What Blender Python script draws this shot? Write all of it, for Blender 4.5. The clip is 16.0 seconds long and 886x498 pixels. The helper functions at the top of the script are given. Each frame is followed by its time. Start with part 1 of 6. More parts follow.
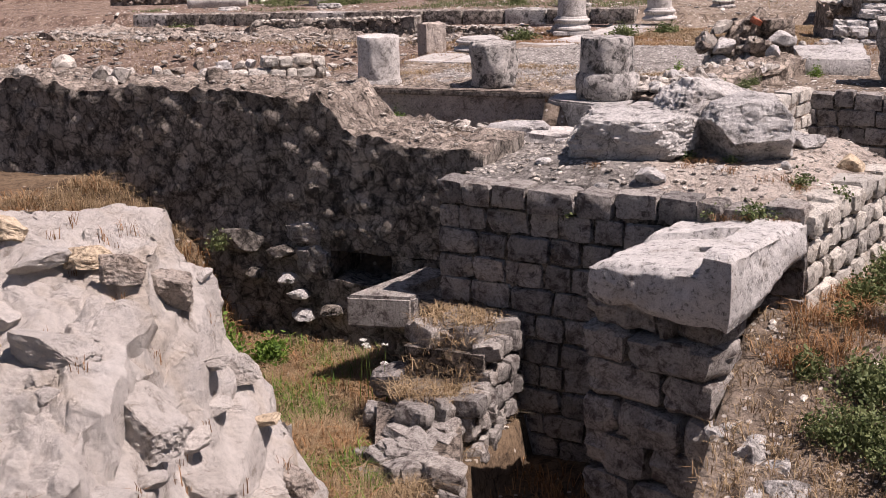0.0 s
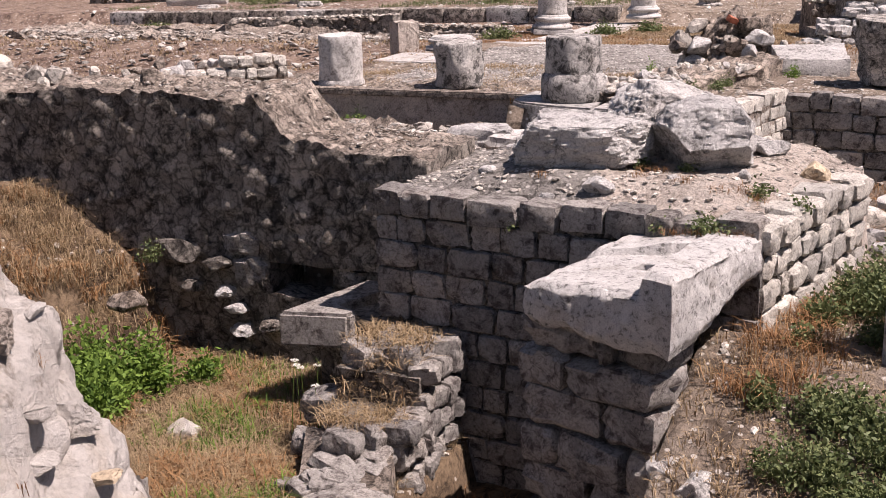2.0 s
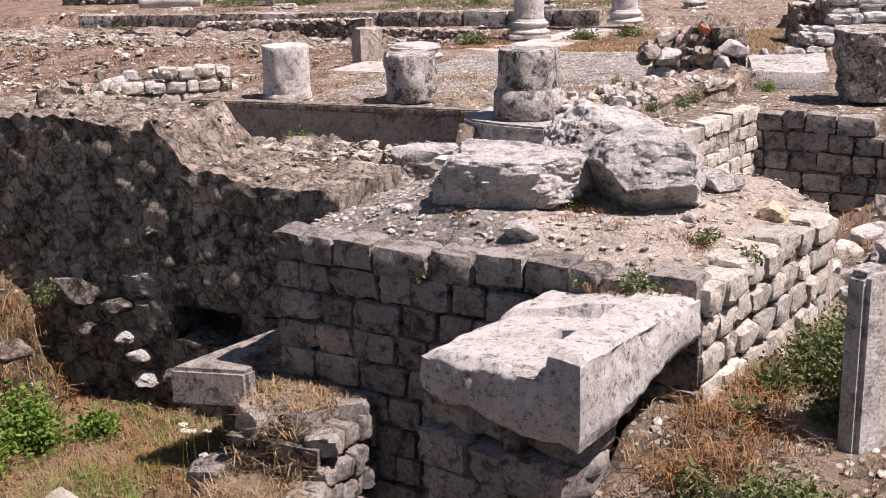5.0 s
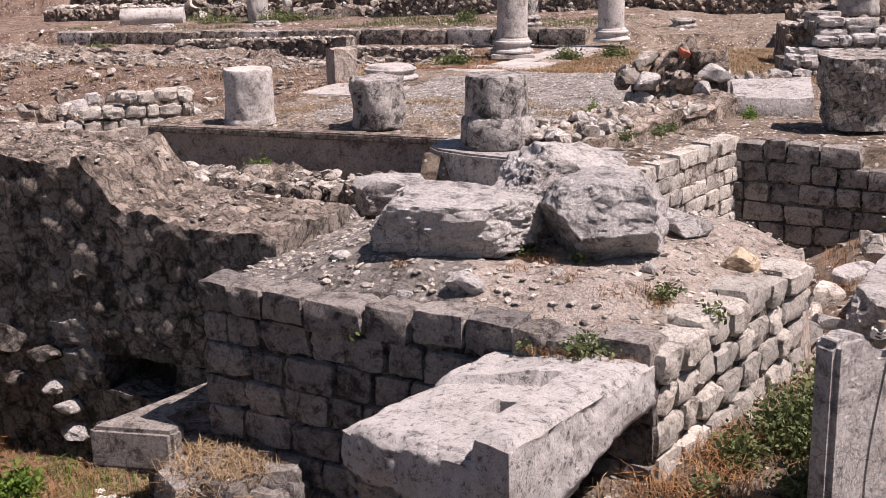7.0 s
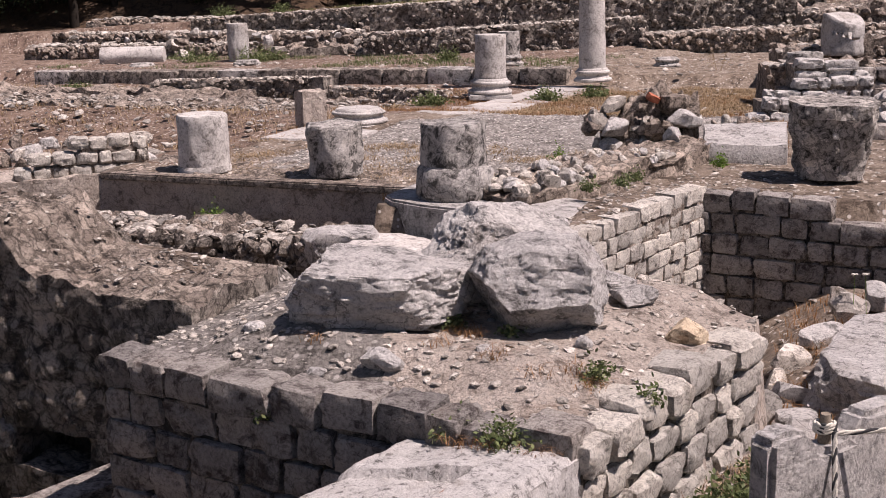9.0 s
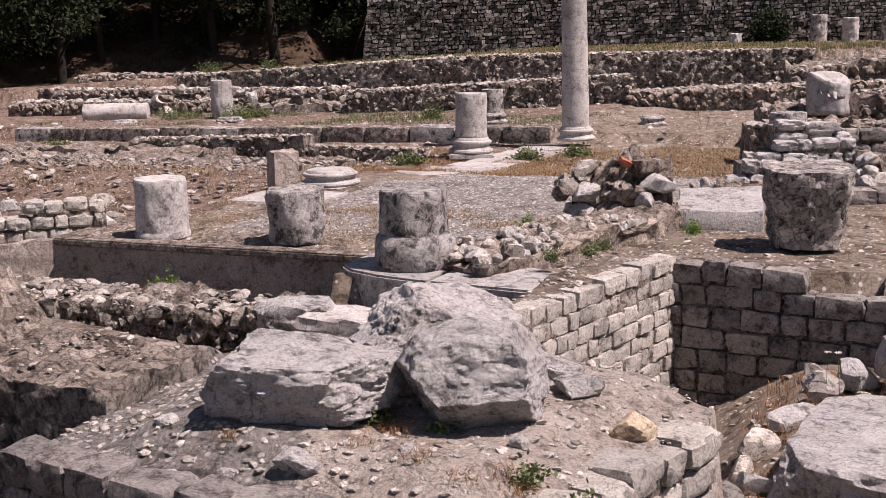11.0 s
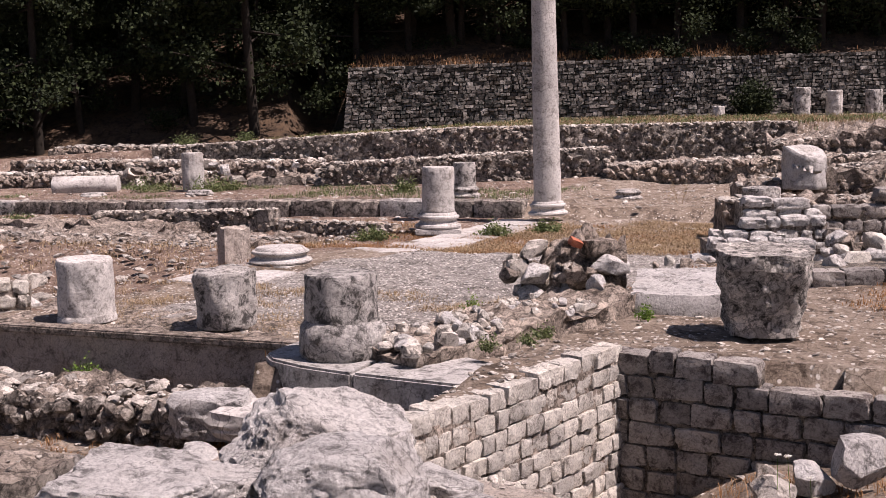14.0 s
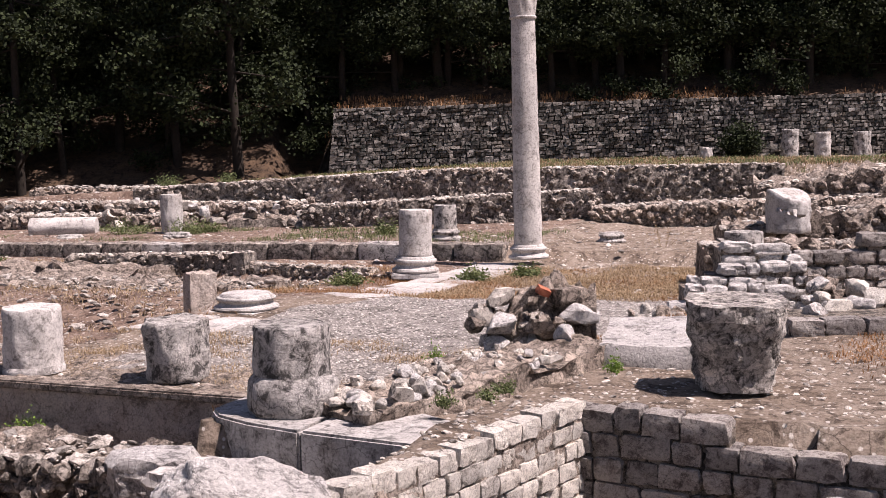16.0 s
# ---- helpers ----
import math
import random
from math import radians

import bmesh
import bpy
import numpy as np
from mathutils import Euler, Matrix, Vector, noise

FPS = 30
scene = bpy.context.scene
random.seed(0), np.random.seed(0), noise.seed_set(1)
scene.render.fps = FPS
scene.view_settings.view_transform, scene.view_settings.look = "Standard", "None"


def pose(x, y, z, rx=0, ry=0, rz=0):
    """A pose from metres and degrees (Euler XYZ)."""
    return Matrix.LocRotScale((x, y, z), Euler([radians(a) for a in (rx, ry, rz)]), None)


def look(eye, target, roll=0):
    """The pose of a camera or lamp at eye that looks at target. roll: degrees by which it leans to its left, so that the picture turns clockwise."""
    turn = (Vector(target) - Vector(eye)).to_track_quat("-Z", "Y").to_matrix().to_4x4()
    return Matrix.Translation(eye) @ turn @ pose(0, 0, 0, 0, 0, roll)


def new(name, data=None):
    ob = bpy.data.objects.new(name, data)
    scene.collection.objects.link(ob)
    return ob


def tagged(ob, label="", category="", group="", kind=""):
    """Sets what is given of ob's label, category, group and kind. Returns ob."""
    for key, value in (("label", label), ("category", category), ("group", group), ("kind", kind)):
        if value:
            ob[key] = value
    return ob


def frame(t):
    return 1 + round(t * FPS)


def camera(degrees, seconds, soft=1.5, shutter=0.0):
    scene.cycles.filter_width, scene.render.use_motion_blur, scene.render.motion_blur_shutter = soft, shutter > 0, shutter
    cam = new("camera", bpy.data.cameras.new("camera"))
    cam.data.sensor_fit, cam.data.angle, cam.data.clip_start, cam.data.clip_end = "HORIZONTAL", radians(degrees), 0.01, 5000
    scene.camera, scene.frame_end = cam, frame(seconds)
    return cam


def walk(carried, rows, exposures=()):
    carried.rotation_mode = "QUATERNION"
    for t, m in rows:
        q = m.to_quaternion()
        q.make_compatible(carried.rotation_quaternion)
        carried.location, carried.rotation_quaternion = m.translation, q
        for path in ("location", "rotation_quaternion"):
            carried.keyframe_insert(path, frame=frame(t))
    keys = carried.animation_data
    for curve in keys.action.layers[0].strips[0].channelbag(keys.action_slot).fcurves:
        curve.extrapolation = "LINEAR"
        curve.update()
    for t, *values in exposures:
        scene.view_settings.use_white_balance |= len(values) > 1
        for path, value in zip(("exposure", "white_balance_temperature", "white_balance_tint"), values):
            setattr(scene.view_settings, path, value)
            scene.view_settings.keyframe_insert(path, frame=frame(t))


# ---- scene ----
cam = camera(40.8, 16.0, soft=0.55)
METRES, EYE, TILT, LEAN, TURN = 6.5, 3.0, -10.0, 0.0, 24.5
ROWS = [
    (0.0, 0.0, 0.0, 0.0, -0.13, -5.2, 1.42),
    (0.5, 0.0214, 0.0248, 0.003, -0.14, -5.2, 1.4),
    (1.0, 0.0422, 0.053, 0.0036, -0.16, -5.21, 1.37),
    (1.5, 0.0621, 0.0803, 0.0063, -0.18, -5.25, 1.38),
    (2.0, 0.0815, 0.1092, 0.0087, -0.2, -5.28, 1.38),
    (2.5, 0.1023, 0.1407, 0.0126, -0.17, -5.33, 1.37),
    (3.0, 0.1251, 0.1752, 0.0186, -0.15, -5.36, 1.36),
    (3.5, 0.1438, 0.207, 0.0265, -0.13, -5.41, 1.37),
    (4.0, 0.1599, 0.2357, 0.0344, -0.13, -5.44, 1.38),
    (6.5, 0.2371, 0.3791, 0.0718, -0.24, -5.0, 1.32),
    (7.0, 0.2532, 0.4064, 0.0788, -0.26, -4.76, 1.29),
    (7.5, 0.2718, 0.4333, 0.0868, -0.27, -4.46, 1.28),
    (8.0, 0.2913, 0.4587, 0.0936, -0.3, -4.11, 1.28),
    (8.5, 0.3116, 0.483, 0.1006, -0.33, -3.64, 1.29),
    (9.0, 0.3305, 0.504, 0.1055, -0.34, -3.12, 1.31),
    (11.5, 0.4123, 0.609, 0.1368, -0.45, 0.09, 1.22),
    (12.0, 0.4284, 0.6301, 0.1404, -0.48, 0.79, 1.21),
    (12.5, 0.4467, 0.653, 0.1438, -0.49, 1.45, 1.18),
    (13.0, 0.4674, 0.676, 0.1487, -0.51, 1.93, 1.17),
    (13.5, 0.4865, 0.6975, 0.1542, -0.54, 2.34, 1.19),
    (14.0, 0.5028, 0.7189, 0.1563, -0.58, 2.76, 1.2),
    (14.5, 0.5186, 0.7386, 0.1602, -0.63, 3.21, 1.2),
    (15.0, 0.5332, 0.7605, 0.1634, -0.69, 3.68, 1.18),
    (15.5, 0.5475, 0.7826, 0.1688, -0.77, 4.17, 1.16),
    (16.0, 0.5616, 0.8029, 0.1744, -0.85, 4.68, 1.14),
]
walk(cam, [(t, pose(0, 0, EYE, TILT, LEAN, TURN) @ pose(METRES * x, METRES * y, METRES * z, 90 + pitch, roll, yaw)) for t, x, y, z, yaw, pitch, roll in ROWS],
     [(0.0, 0.62, 6600, 25), (2.0, 0.78, 6600, 25), (3.5, 0.94, 6600, 25), (6.5, 0.70, 6600, 26), (8.0, 0.52, 6600, 27), (9.0, 0.46, 6600, 27), (12.0, 0.50, 6600, 29), (14.0, 0.60, 6600, 29), (16.0, 0.80, 6550, 28)])

# ---- world and light ----
SUN_AZ, SUN_EL = radians(1), radians(61)      # from +x towards +y
wld = bpy.data.worlds.new("sky_world")
scene.world = wld
wld.use_nodes = True
_n = wld.node_tree.nodes
_sky = _n.new("ShaderNodeTexSky")
_sky.sky_type = "NISHITA"
_sky.sun_disc = False
_sky.sun_elevation = SUN_EL
_sky.sun_rotation = radians(90) - SUN_AZ
wld.node_tree.links.new(_sky.outputs[0], _n["Background"].inputs[0])
_n["Background"].inputs[1].default_value = 0.048
_sun = bpy.data.lights.new("sun", "SUN")
_sun.energy, _sun.angle, _sun.color = 5.0, radians(0.53), (1.0, 0.95, 0.87)
_so = new("sun", _sun)
_so.matrix_world = look(Vector((math.cos(SUN_AZ) * math.cos(SUN_EL), math.sin(SUN_AZ) * math.cos(SUN_EL), math.sin(SUN_EL))) * 60, (0, 0, 0))


# ---- materials ----
def rock_mat(name, light, mid, dark, scale=2.0, darkness=0.5, bump=0.5, stain=(0.16, 0.10, 0.05), stain_amt=0.15, rand=0.25, rough=0.92, cells=0.0, cracks=0.8, fine=1.0, island=0.0):
    """Weathered stone: two scales of tone, dark lichen blotches, ochre stains and fine relief."""
    m = bpy.data.materials.new(name)
    m.use_nodes = True
    nt = m.node_tree
    N, L = nt.nodes, nt.links
    b = N["Principled BSDF"]
    b.inputs["Roughness"].default_value = rough
    b.inputs["Specular IOR Level"].default_value = 0.2
    geo = N.new("ShaderNodeNewGeometry")
    info = N.new("ShaderNodeObjectInfo")
    shift = N.new("ShaderNodeVectorMath")
    shift.operation = "MULTIPLY_ADD"
    comb = N.new("ShaderNodeCombineXYZ")
    for i in range(3):
        L.new(info.outputs["Random"], comb.inputs[i])
    shift.inputs[1].default_value = (17, 31, 23)
    L.new(comb.outputs[0], shift.inputs[0])
    L.new(geo.outputs["Position"], shift.inputs[2])

    def nz(sc, det, ro=0.6, dist=0.0):
        n = N.new("ShaderNodeTexNoise")
        n.inputs["Scale"].default_value, n.inputs["Detail"].default_value = sc, det
        n.inputs["Roughness"].default_value, n.inputs["Distortion"].default_value = ro, dist
        L.new(shift.outputs[0], n.inputs["Vector"])
        return n

    def ramp(src, stops):
        r = N.new("ShaderNodeValToRGB")
        e = r.color_ramp.elements
        e[0].position, e[0].color = stops[0][0], (*stops[0][1], 1)
        e[1].position, e[1].color = stops[-1][0], (*stops[-1][1], 1)
        for p, c in stops[1:-1]:
            x = e.new(p)
            x.color = (*c, 1)
        L.new(src, r.inputs[0])
        return r

    def mix(kind, fac, a, c):
        x = N.new("ShaderNodeMix")
        x.data_type, x.blend_type = "RGBA", kind
        for sock, v in ((x.inputs[0], fac), (x.inputs[6], a), (x.inputs[7], c)):
            if hasattr(v, "links"):
                L.new(v, sock)
            elif isinstance(v, tuple):
                sock.default_value = (*v, 1)
            else:
                sock.default_value = v
        return x.outputs[2]

    n1 = nz(scale, 8, 0.65, 0.4)
    n2 = nz(scale * 2.7, 10, 0.74, 0.5)
    n4 = nz(scale * 13, 5, 0.75)
    n3 = nz(scale * 0.6, 4, 0.6, 0.3)
    d0 = 0.525 + 0.30 * darkness
    base = ramp(n1.outputs[0], [(0.30, mid), (0.52, tuple(0.5 * (p + q) for p, q in zip(mid, light))), (0.66, light)])
    patch = N.new("ShaderNodeMath")
    patch.operation = "MULTIPLY_ADD"
    patch.inputs[1].default_value = 0.35
    L.new(n1.outputs[0], patch.inputs[0])
    L.new(n2.outputs[0], patch.inputs[2])
    blot = ramp(patch.outputs[0], [(d0 - 0.07, (0, 0, 0)), (d0 + 0.045, (1, 1, 1))])
    col = mix("MIX", blot.outputs[0], dark, base.outputs[0])
    spk = ramp(n4.outputs[0], [(0.36, (0.58,) * 3), (0.48, (0.97,) * 3), (0.62, (1.22,) * 3)])
    col = mix("MULTIPLY", 0.9 * fine, col, spk.outputs[0])
    st = ramp(n3.outputs[0], [(0.56, (0, 0, 0)), (0.74, (stain_amt * 2,) * 3)])
    col = mix("MIX", st.outputs[0], col, stain)
    vor = N.new("ShaderNodeTexVoronoi")
    vor.inputs["Scale"].default_value = scale * 12
    L.new(shift.outputs[0], vor.inputs["Vector"])
    pit = ramp(vor.outputs["Distance"], [(0.02, (0.45,) * 3), (0.20, (1, 1, 1))])
    col = mix("MULTIPLY", 0.4 * fine, col, pit.outputs[0])
    if cracks:
        wk = N.new("ShaderNodeMix")
        wk.data_type, wk.blend_type = "RGBA", "LINEAR_LIGHT"
        wk.inputs[0].default_value = 0.16
        L.new(shift.outputs[0], wk.inputs[6])
        L.new(n1.outputs["Color"], wk.inputs[7])
        vk = N.new("ShaderNodeTexVoronoi")
        vk.feature = "DISTANCE_TO_EDGE"
        vk.inputs["Scale"].default_value = scale * 2.6
        L.new(wk.outputs[2], vk.inputs["Vector"])
        line = ramp(vk.outputs["Distance"], [(0.0, (1, 1, 1)), (0.035, (0, 0, 0))])
        msk = ramp(n3.outputs[0], [(0.42, (0, 0, 0)), (0.54, (cracks,) * 3)])
        kk = mix("MULTIPLY", 1.0, line.outputs[0], msk.outputs[0])
        col = mix("MIX", kk, col, tuple(v * 0.6 for v in dark))
    if cells:
        vc = N.new("ShaderNodeTexVoronoi")
        vc.inputs["Scale"].default_value = cells
        ve = N.new("ShaderNodeTexVoronoi")
        ve.feature = "DISTANCE_TO_EDGE"
        ve.inputs["Scale"].default_value = cells
        warp = N.new("ShaderNodeMix")
        warp.data_type, warp.blend_type = "RGBA", "LINEAR_LIGHT"
        warp.inputs[0].default_value = 0.10
        L.new(shift.outputs[0], warp.inputs[6])
        L.new(n2.outputs["Color"], warp.inputs[7])
        L.new(warp.outputs[2], vc.inputs["Vector"])
        L.new(warp.outputs[2], ve.inputs["Vector"])
        sepc = N.new("ShaderNodeSeparateColor")
        L.new(vc.outputs["Color"], sepc.inputs[0])
        cc = ramp(sepc.outputs[0], [(0.0, (0.55, 0.52, 0.5)), (0.7, (1.0, 0.98, 0.95)), (1.0, (1.35, 1.31, 1.26))])
        col = mix("MULTIPLY", 0.8, col, cc.outputs[0])
        ej = ramp(ve.outputs["Distance"], [(0.0, (0.22,) * 3), (0.10, (1, 1, 1))])
        col = mix("MULTIPLY", 0.8, col, ej.outputs[0])
    rr = ramp(info.outputs["Random"], [(0.0, (1 - rand,) * 3), (1.0, (1 + rand * 0.45, 1 + rand * 0.4, 1 + rand * 0.3))])
    col = mix("MULTIPLY", 1.0, col, rr.outputs[0])
    if island:
        ri = ramp(geo.outputs["Random Per Island"], [(0.0, (1 - island,) * 3), (0.6, (1, 0.98, 0.96)), (1.0, (1 + island * 0.6,) * 3)])
        col = mix("MULTIPLY", 1.0, col, ri.outputs[0])
    L.new(col, b.inputs["Base Color"])
    nb = nz(scale * 7, 10, 0.78)
    add = N.new("ShaderNodeMath")
    add.operation = "MULTIPLY_ADD"
    add.inputs[1].default_value = 0.8
    L.new(nb.outputs[0], add.inputs[0])
    L.new(n2.outputs[0], add.inputs[2])
    bp = N.new("ShaderNodeBump")
    bp.inputs["Strength"].default_value, bp.inputs["Distance"].default_value = bump, min(0.07, 0.2 / scale)
    L.new(add.outputs[0], bp.inputs["Height"])
    L.new(bp.outputs[0], b.inputs["Normal"])
    return m


def leaf_mat(name, a, c, rough=0.6, trans=0.25):
    """Leaves and blades: tone varies leaf by leaf."""
    m = bpy.data.materials.new(name)
    m.use_nodes = True
    N, L = m.node_tree.nodes, m.node_tree.links
    b = N["Principled BSDF"]
    geo = N.new("ShaderNodeNewGeometry")
    r = N.new("ShaderNodeValToRGB")
    r.color_ramp.elements[0].color = (*a, 1)
    r.color_ramp.elements[1].color = (*c, 1)
    L.new(geo.outputs["Random Per Island"], r.inputs[0])
    L.new(r.outputs[0], b.inputs["Base Color"])
    b.inputs["Roughness"].default_value = rough
    b.inputs["Specular IOR Level"].default_value = 0.25
    t = N.new("ShaderNodeBsdfTranslucent")
    L.new(r.outputs[0], t.inputs[0])
    mx = N.new("ShaderNodeMixShader")
    mx.inputs[0].default_value = trans
    L.new(b.outputs[0], mx.inputs[1])
    L.new(t.outputs[0], mx.inputs[2])
    L.new(mx.outputs[0], N["Material Output"].inputs[0])
    return m


def ground_mat(name, soil, straw, stone, scale=1.6, stone_amt=0.22, bump=0.9):
    """Dry ground: soil, bleached straw patches and embedded chips of limestone."""
    m = rock_mat(name, straw, soil, tuple(v * 0.45 for v in soil), scale, 0.35, bump, rand=0.0, stain=tuple(v * 0.6 for v in soil), stain_amt=0.25)
    N, L = m.node_tree.nodes, m.node_tree.links
    b = N["Principled BSDF"]
    src = b.inputs["Base Color"].links[0].from_socket
    geo = N.new("ShaderNodeNewGeometry")
    v = N.new("ShaderNodeTexVoronoi")
    v.inputs["Scale"].default_value = 17
    v.inputs["Randomness"].default_value = 1
    L.new(geo.outputs["Position"], v.inputs["Vector"])
    r = N.new("ShaderNodeValToRGB")
    r.color_ramp.elements[0].position, r.color_ramp.elements[0].color = 0.30, (1, 1, 1, 1)
    r.color_ramp.elements[1].position, r.color_ramp.elements[1].color = 0.42, (0, 0, 0, 1)
    L.new(v.outputs["Distance"], r.inputs[0])
    sep = N.new("ShaderNodeSeparateColor")
    L.new(v.outputs["Color"], sep.inputs[0])
    gt = N.new("ShaderNodeMath")
    gt.operation = "LESS_THAN"
    gt.inputs[1].default_value = stone_amt
    L.new(sep.outputs[0], gt.inputs[0])
    mu = N.new("ShaderNodeMath")
    mu.operation = "MULTIPLY"
    L.new(gt.outputs[0], mu.inputs[0])
    L.new(r.outputs[0], mu.inputs[1])
    x = N.new("ShaderNodeMix")
    x.data_type = "RGBA"
    L.new(mu.outputs[0], x.inputs[0])
    L.new(src, x.inputs[6])
    x.inputs[7].default_value = (*stone, 1)
    L.new(x.outputs[2], b.inputs["Base Color"])
    return m


def plain_mat(name, col, rough=0.8, var=0.3, scale=8):
    m = rock_mat(name, col, tuple(v * (1 - var * 0.5) for v in col), tuple(v * (1 - var) for v in col), scale, 0.3, 0.25, stain_amt=0.0, rand=0.1, rough=rough)
    return m


# one limestone in two tones: darker for shaded faces, paler for sunlit ones
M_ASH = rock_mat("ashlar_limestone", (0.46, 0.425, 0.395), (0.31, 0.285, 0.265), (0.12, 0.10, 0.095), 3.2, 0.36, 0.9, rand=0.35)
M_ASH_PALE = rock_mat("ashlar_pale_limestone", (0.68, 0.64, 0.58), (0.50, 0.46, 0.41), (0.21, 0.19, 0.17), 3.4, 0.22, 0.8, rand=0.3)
M_MORTAR = rock_mat("mortar_core", (0.33, 0.28, 0.23), (0.20, 0.168, 0.135), (0.05, 0.045, 0.04), 4.0, 0.55, 0.9, rand=0.0)
M_RUBBLE = rock_mat("rubble_concrete", (0.54, 0.49, 0.44), (0.36, 0.32, 0.28), (0.09, 0.08, 0.072), 2.6, 0.41, 1.0, rand=0.2, cells=5.5)
M_RUBBLE_TOP = rock_mat("rubble_concrete_pinkish", (0.54, 0.47, 0.41), (0.35, 0.29, 0.245), (0.11, 0.092, 0.078), 3.2, 0.34, 1.0, rand=0.2, cells=7.0)
M_BOULDER = rock_mat("boulder_limestone", (0.68, 0.65, 0.62), (0.52, 0.49, 0.465), (0.19, 0.18, 0.17), 2.8, 0.28, 0.9, rand=0.12, fine=0.9)
M_WHITE = rock_mat("bleached_limestone", (0.66, 0.61, 0.565), (0.56, 0.505, 0.455), (0.33, 0.285, 0.245), 2.6, 0.17, 0.9, stain=(0.50, 0.38, 0.25), stain_amt=0.3, rand=0.10, cracks=0.12, fine=0.35)
M_MARBLE = rock_mat("marble_grey_white", (0.54, 0.51, 0.48), (0.41, 0.385, 0.36), (0.20, 0.185, 0.17), 2.2, 0.26, 0.4, rand=0.1)
M_DRUM = rock_mat("lichened_drum_stone", (0.66, 0.62, 0.58), (0.42, 0.39, 0.36), (0.08, 0.075, 0.07), 2.6, 0.42, 1.0, rand=0.1)
M_CAP = rock_mat("pitted_capital_stone", (0.72, 0.68, 0.63), (0.52, 0.485, 0.45), (0.07, 0.065, 0.06), 3.6, 0.36, 1.0, rand=0.0, cells=6.5)
M_SLAB = rock_mat("smooth_slab_stone", (0.48, 0.455, 0.43), (0.36, 0.335, 0.31), (0.19, 0.18, 0.17), 1.8, 0.20, 0.35, rand=0.1)
M_SLAB_DARK = rock_mat("stained_slab_stone", (0.44, 0.42, 0.40), (0.27, 0.255, 0.24), (0.10, 0.095, 0.09), 2.6, 0.30, 0.4, rand=0.1)
M_LBLOCK = rock_mat("pitted_block_stone", (0.62, 0.59, 0.56), (0.48, 0.455, 0.43), (0.15, 0.14, 0.13), 9.0, 0.27, 1.0, rand=0.0, cracks=0.0, fine=1.0)
M_GRAVEL = rock_mat("grey_gravel", (0.52, 0.49, 0.455), (0.38, 0.355, 0.33), (0.15, 0.138, 0.125), 6.0, 0.2, 0.4, rand=0.0, cracks=0.0, island=0.5)
M_PEBBLE = rock_mat("loose_stones", (0.54, 0.50, 0.45), (0.42, 0.385, 0.345), (0.15, 0.135, 0.12), 5.0, 0.35, 0.5, rand=0.2, island=0.5)
M_OCHRE = rock_mat("ochre_limestone", (0.52, 0.43, 0.32), (0.42, 0.33, 0.23), (0.2, 0.14, 0.09), 3.0, 0.2, 0.5, rand=0.1)
M_BRICK = plain_mat("red_brick", (0.42, 0.14, 0.08))
M_RUST = plain_mat("reddish_mortar", (0.30, 0.17, 0.12))
M_BED = rock_mat("pale_mortar_bed", (0.62, 0.54, 0.47), (0.46, 0.385, 0.325), (0.22, 0.18, 0.15), 3.0, 0.27, 1.0, rand=0.0, stain=(0.33, 0.22, 0.14), stain_amt=0.25)
M_DIRT = ground_mat("dry_ground", (0.185, 0.138, 0.102), (0.31, 0.255, 0.205), (0.55, 0.50, 0.445))
M_YARD = ground_mat("yard_soil", (0.10, 0.066, 0.042), (0.20, 0.14, 0.088), (0.42, 0.36, 0.30), stone_amt=0.06)
M_RED = ground_mat("reddish_soil", (0.155, 0.102, 0.077), (0.27, 0.20, 0.155), (0.50, 0.44, 0.39))
M_COURT = ground_mat("gravel_bed", (0.21, 0.188, 0.167), (0.35, 0.32, 0.29), (0.52, 0.48, 0.44), 3.0, 0.35)
# forest-floor litter, its dark tone also carrying the shade under the trees
M_LITTER = ground_mat("shaded_leaf_litter", (0.055, 0.036, 0.024), (0.11, 0.07, 0.042), (0.10, 0.07, 0.05))
M_STRAW = leaf_mat("dry_grass", (0.16, 0.10, 0.052), (0.44, 0.33, 0.20), trans=0.2)
M_RUSSET = leaf_mat("russet_grass", (0.15, 0.07, 0.028), (0.38, 0.215, 0.10), trans=0.2)
M_GREEN = leaf_mat("bright_weed", (0.06, 0.115, 0.018), (0.20, 0.30, 0.055), 0.7, 0.35)
M_GREY_GREEN = leaf_mat("dull_weed", (0.05, 0.075, 0.025), (0.19, 0.215, 0.09))
# leaf and bark tones near black: the wood's deep shade is in the colour
M_TREE = leaf_mat("shaded_leaf", (0.006, 0.010, 0.004), (0.030, 0.042, 0.013), 0.85, trans=0.08)
M_BARK = plain_mat("bark", (0.035, 0.028, 0.022), 0.95, 0.5, 5)
M_WOOD = plain_mat("weathered_wood", (0.24, 0.20, 0.155), 0.9, 0.5, 9)
M_ROPE_W = plain_mat("rope_white", (0.62, 0.58, 0.50), 0.9, 0.2, 20)
M_ROPE_B = plain_mat("rope_dark", (0.05, 0.05, 0.05), 0.9, 0.2, 20)


# ---- builders ----
def mesh_of(name, verts, faces, mat, smooth=False):
    me = bpy.data.meshes.new(name)
    me.from_pydata([tuple(v) for v in verts], [], faces)
    me.materials.append(mat)
    if smooth:
        me.polygons.foreach_set("use_smooth", [True] * len(me.polygons))
    me.update()
    return me


def part(name, me, parent, label="", m=None):
    ob = new(name, me)
    ob.parent = parent
    if m is not None:
        ob.matrix_basis = m
    if label:
        ob["label"] = label
    return ob


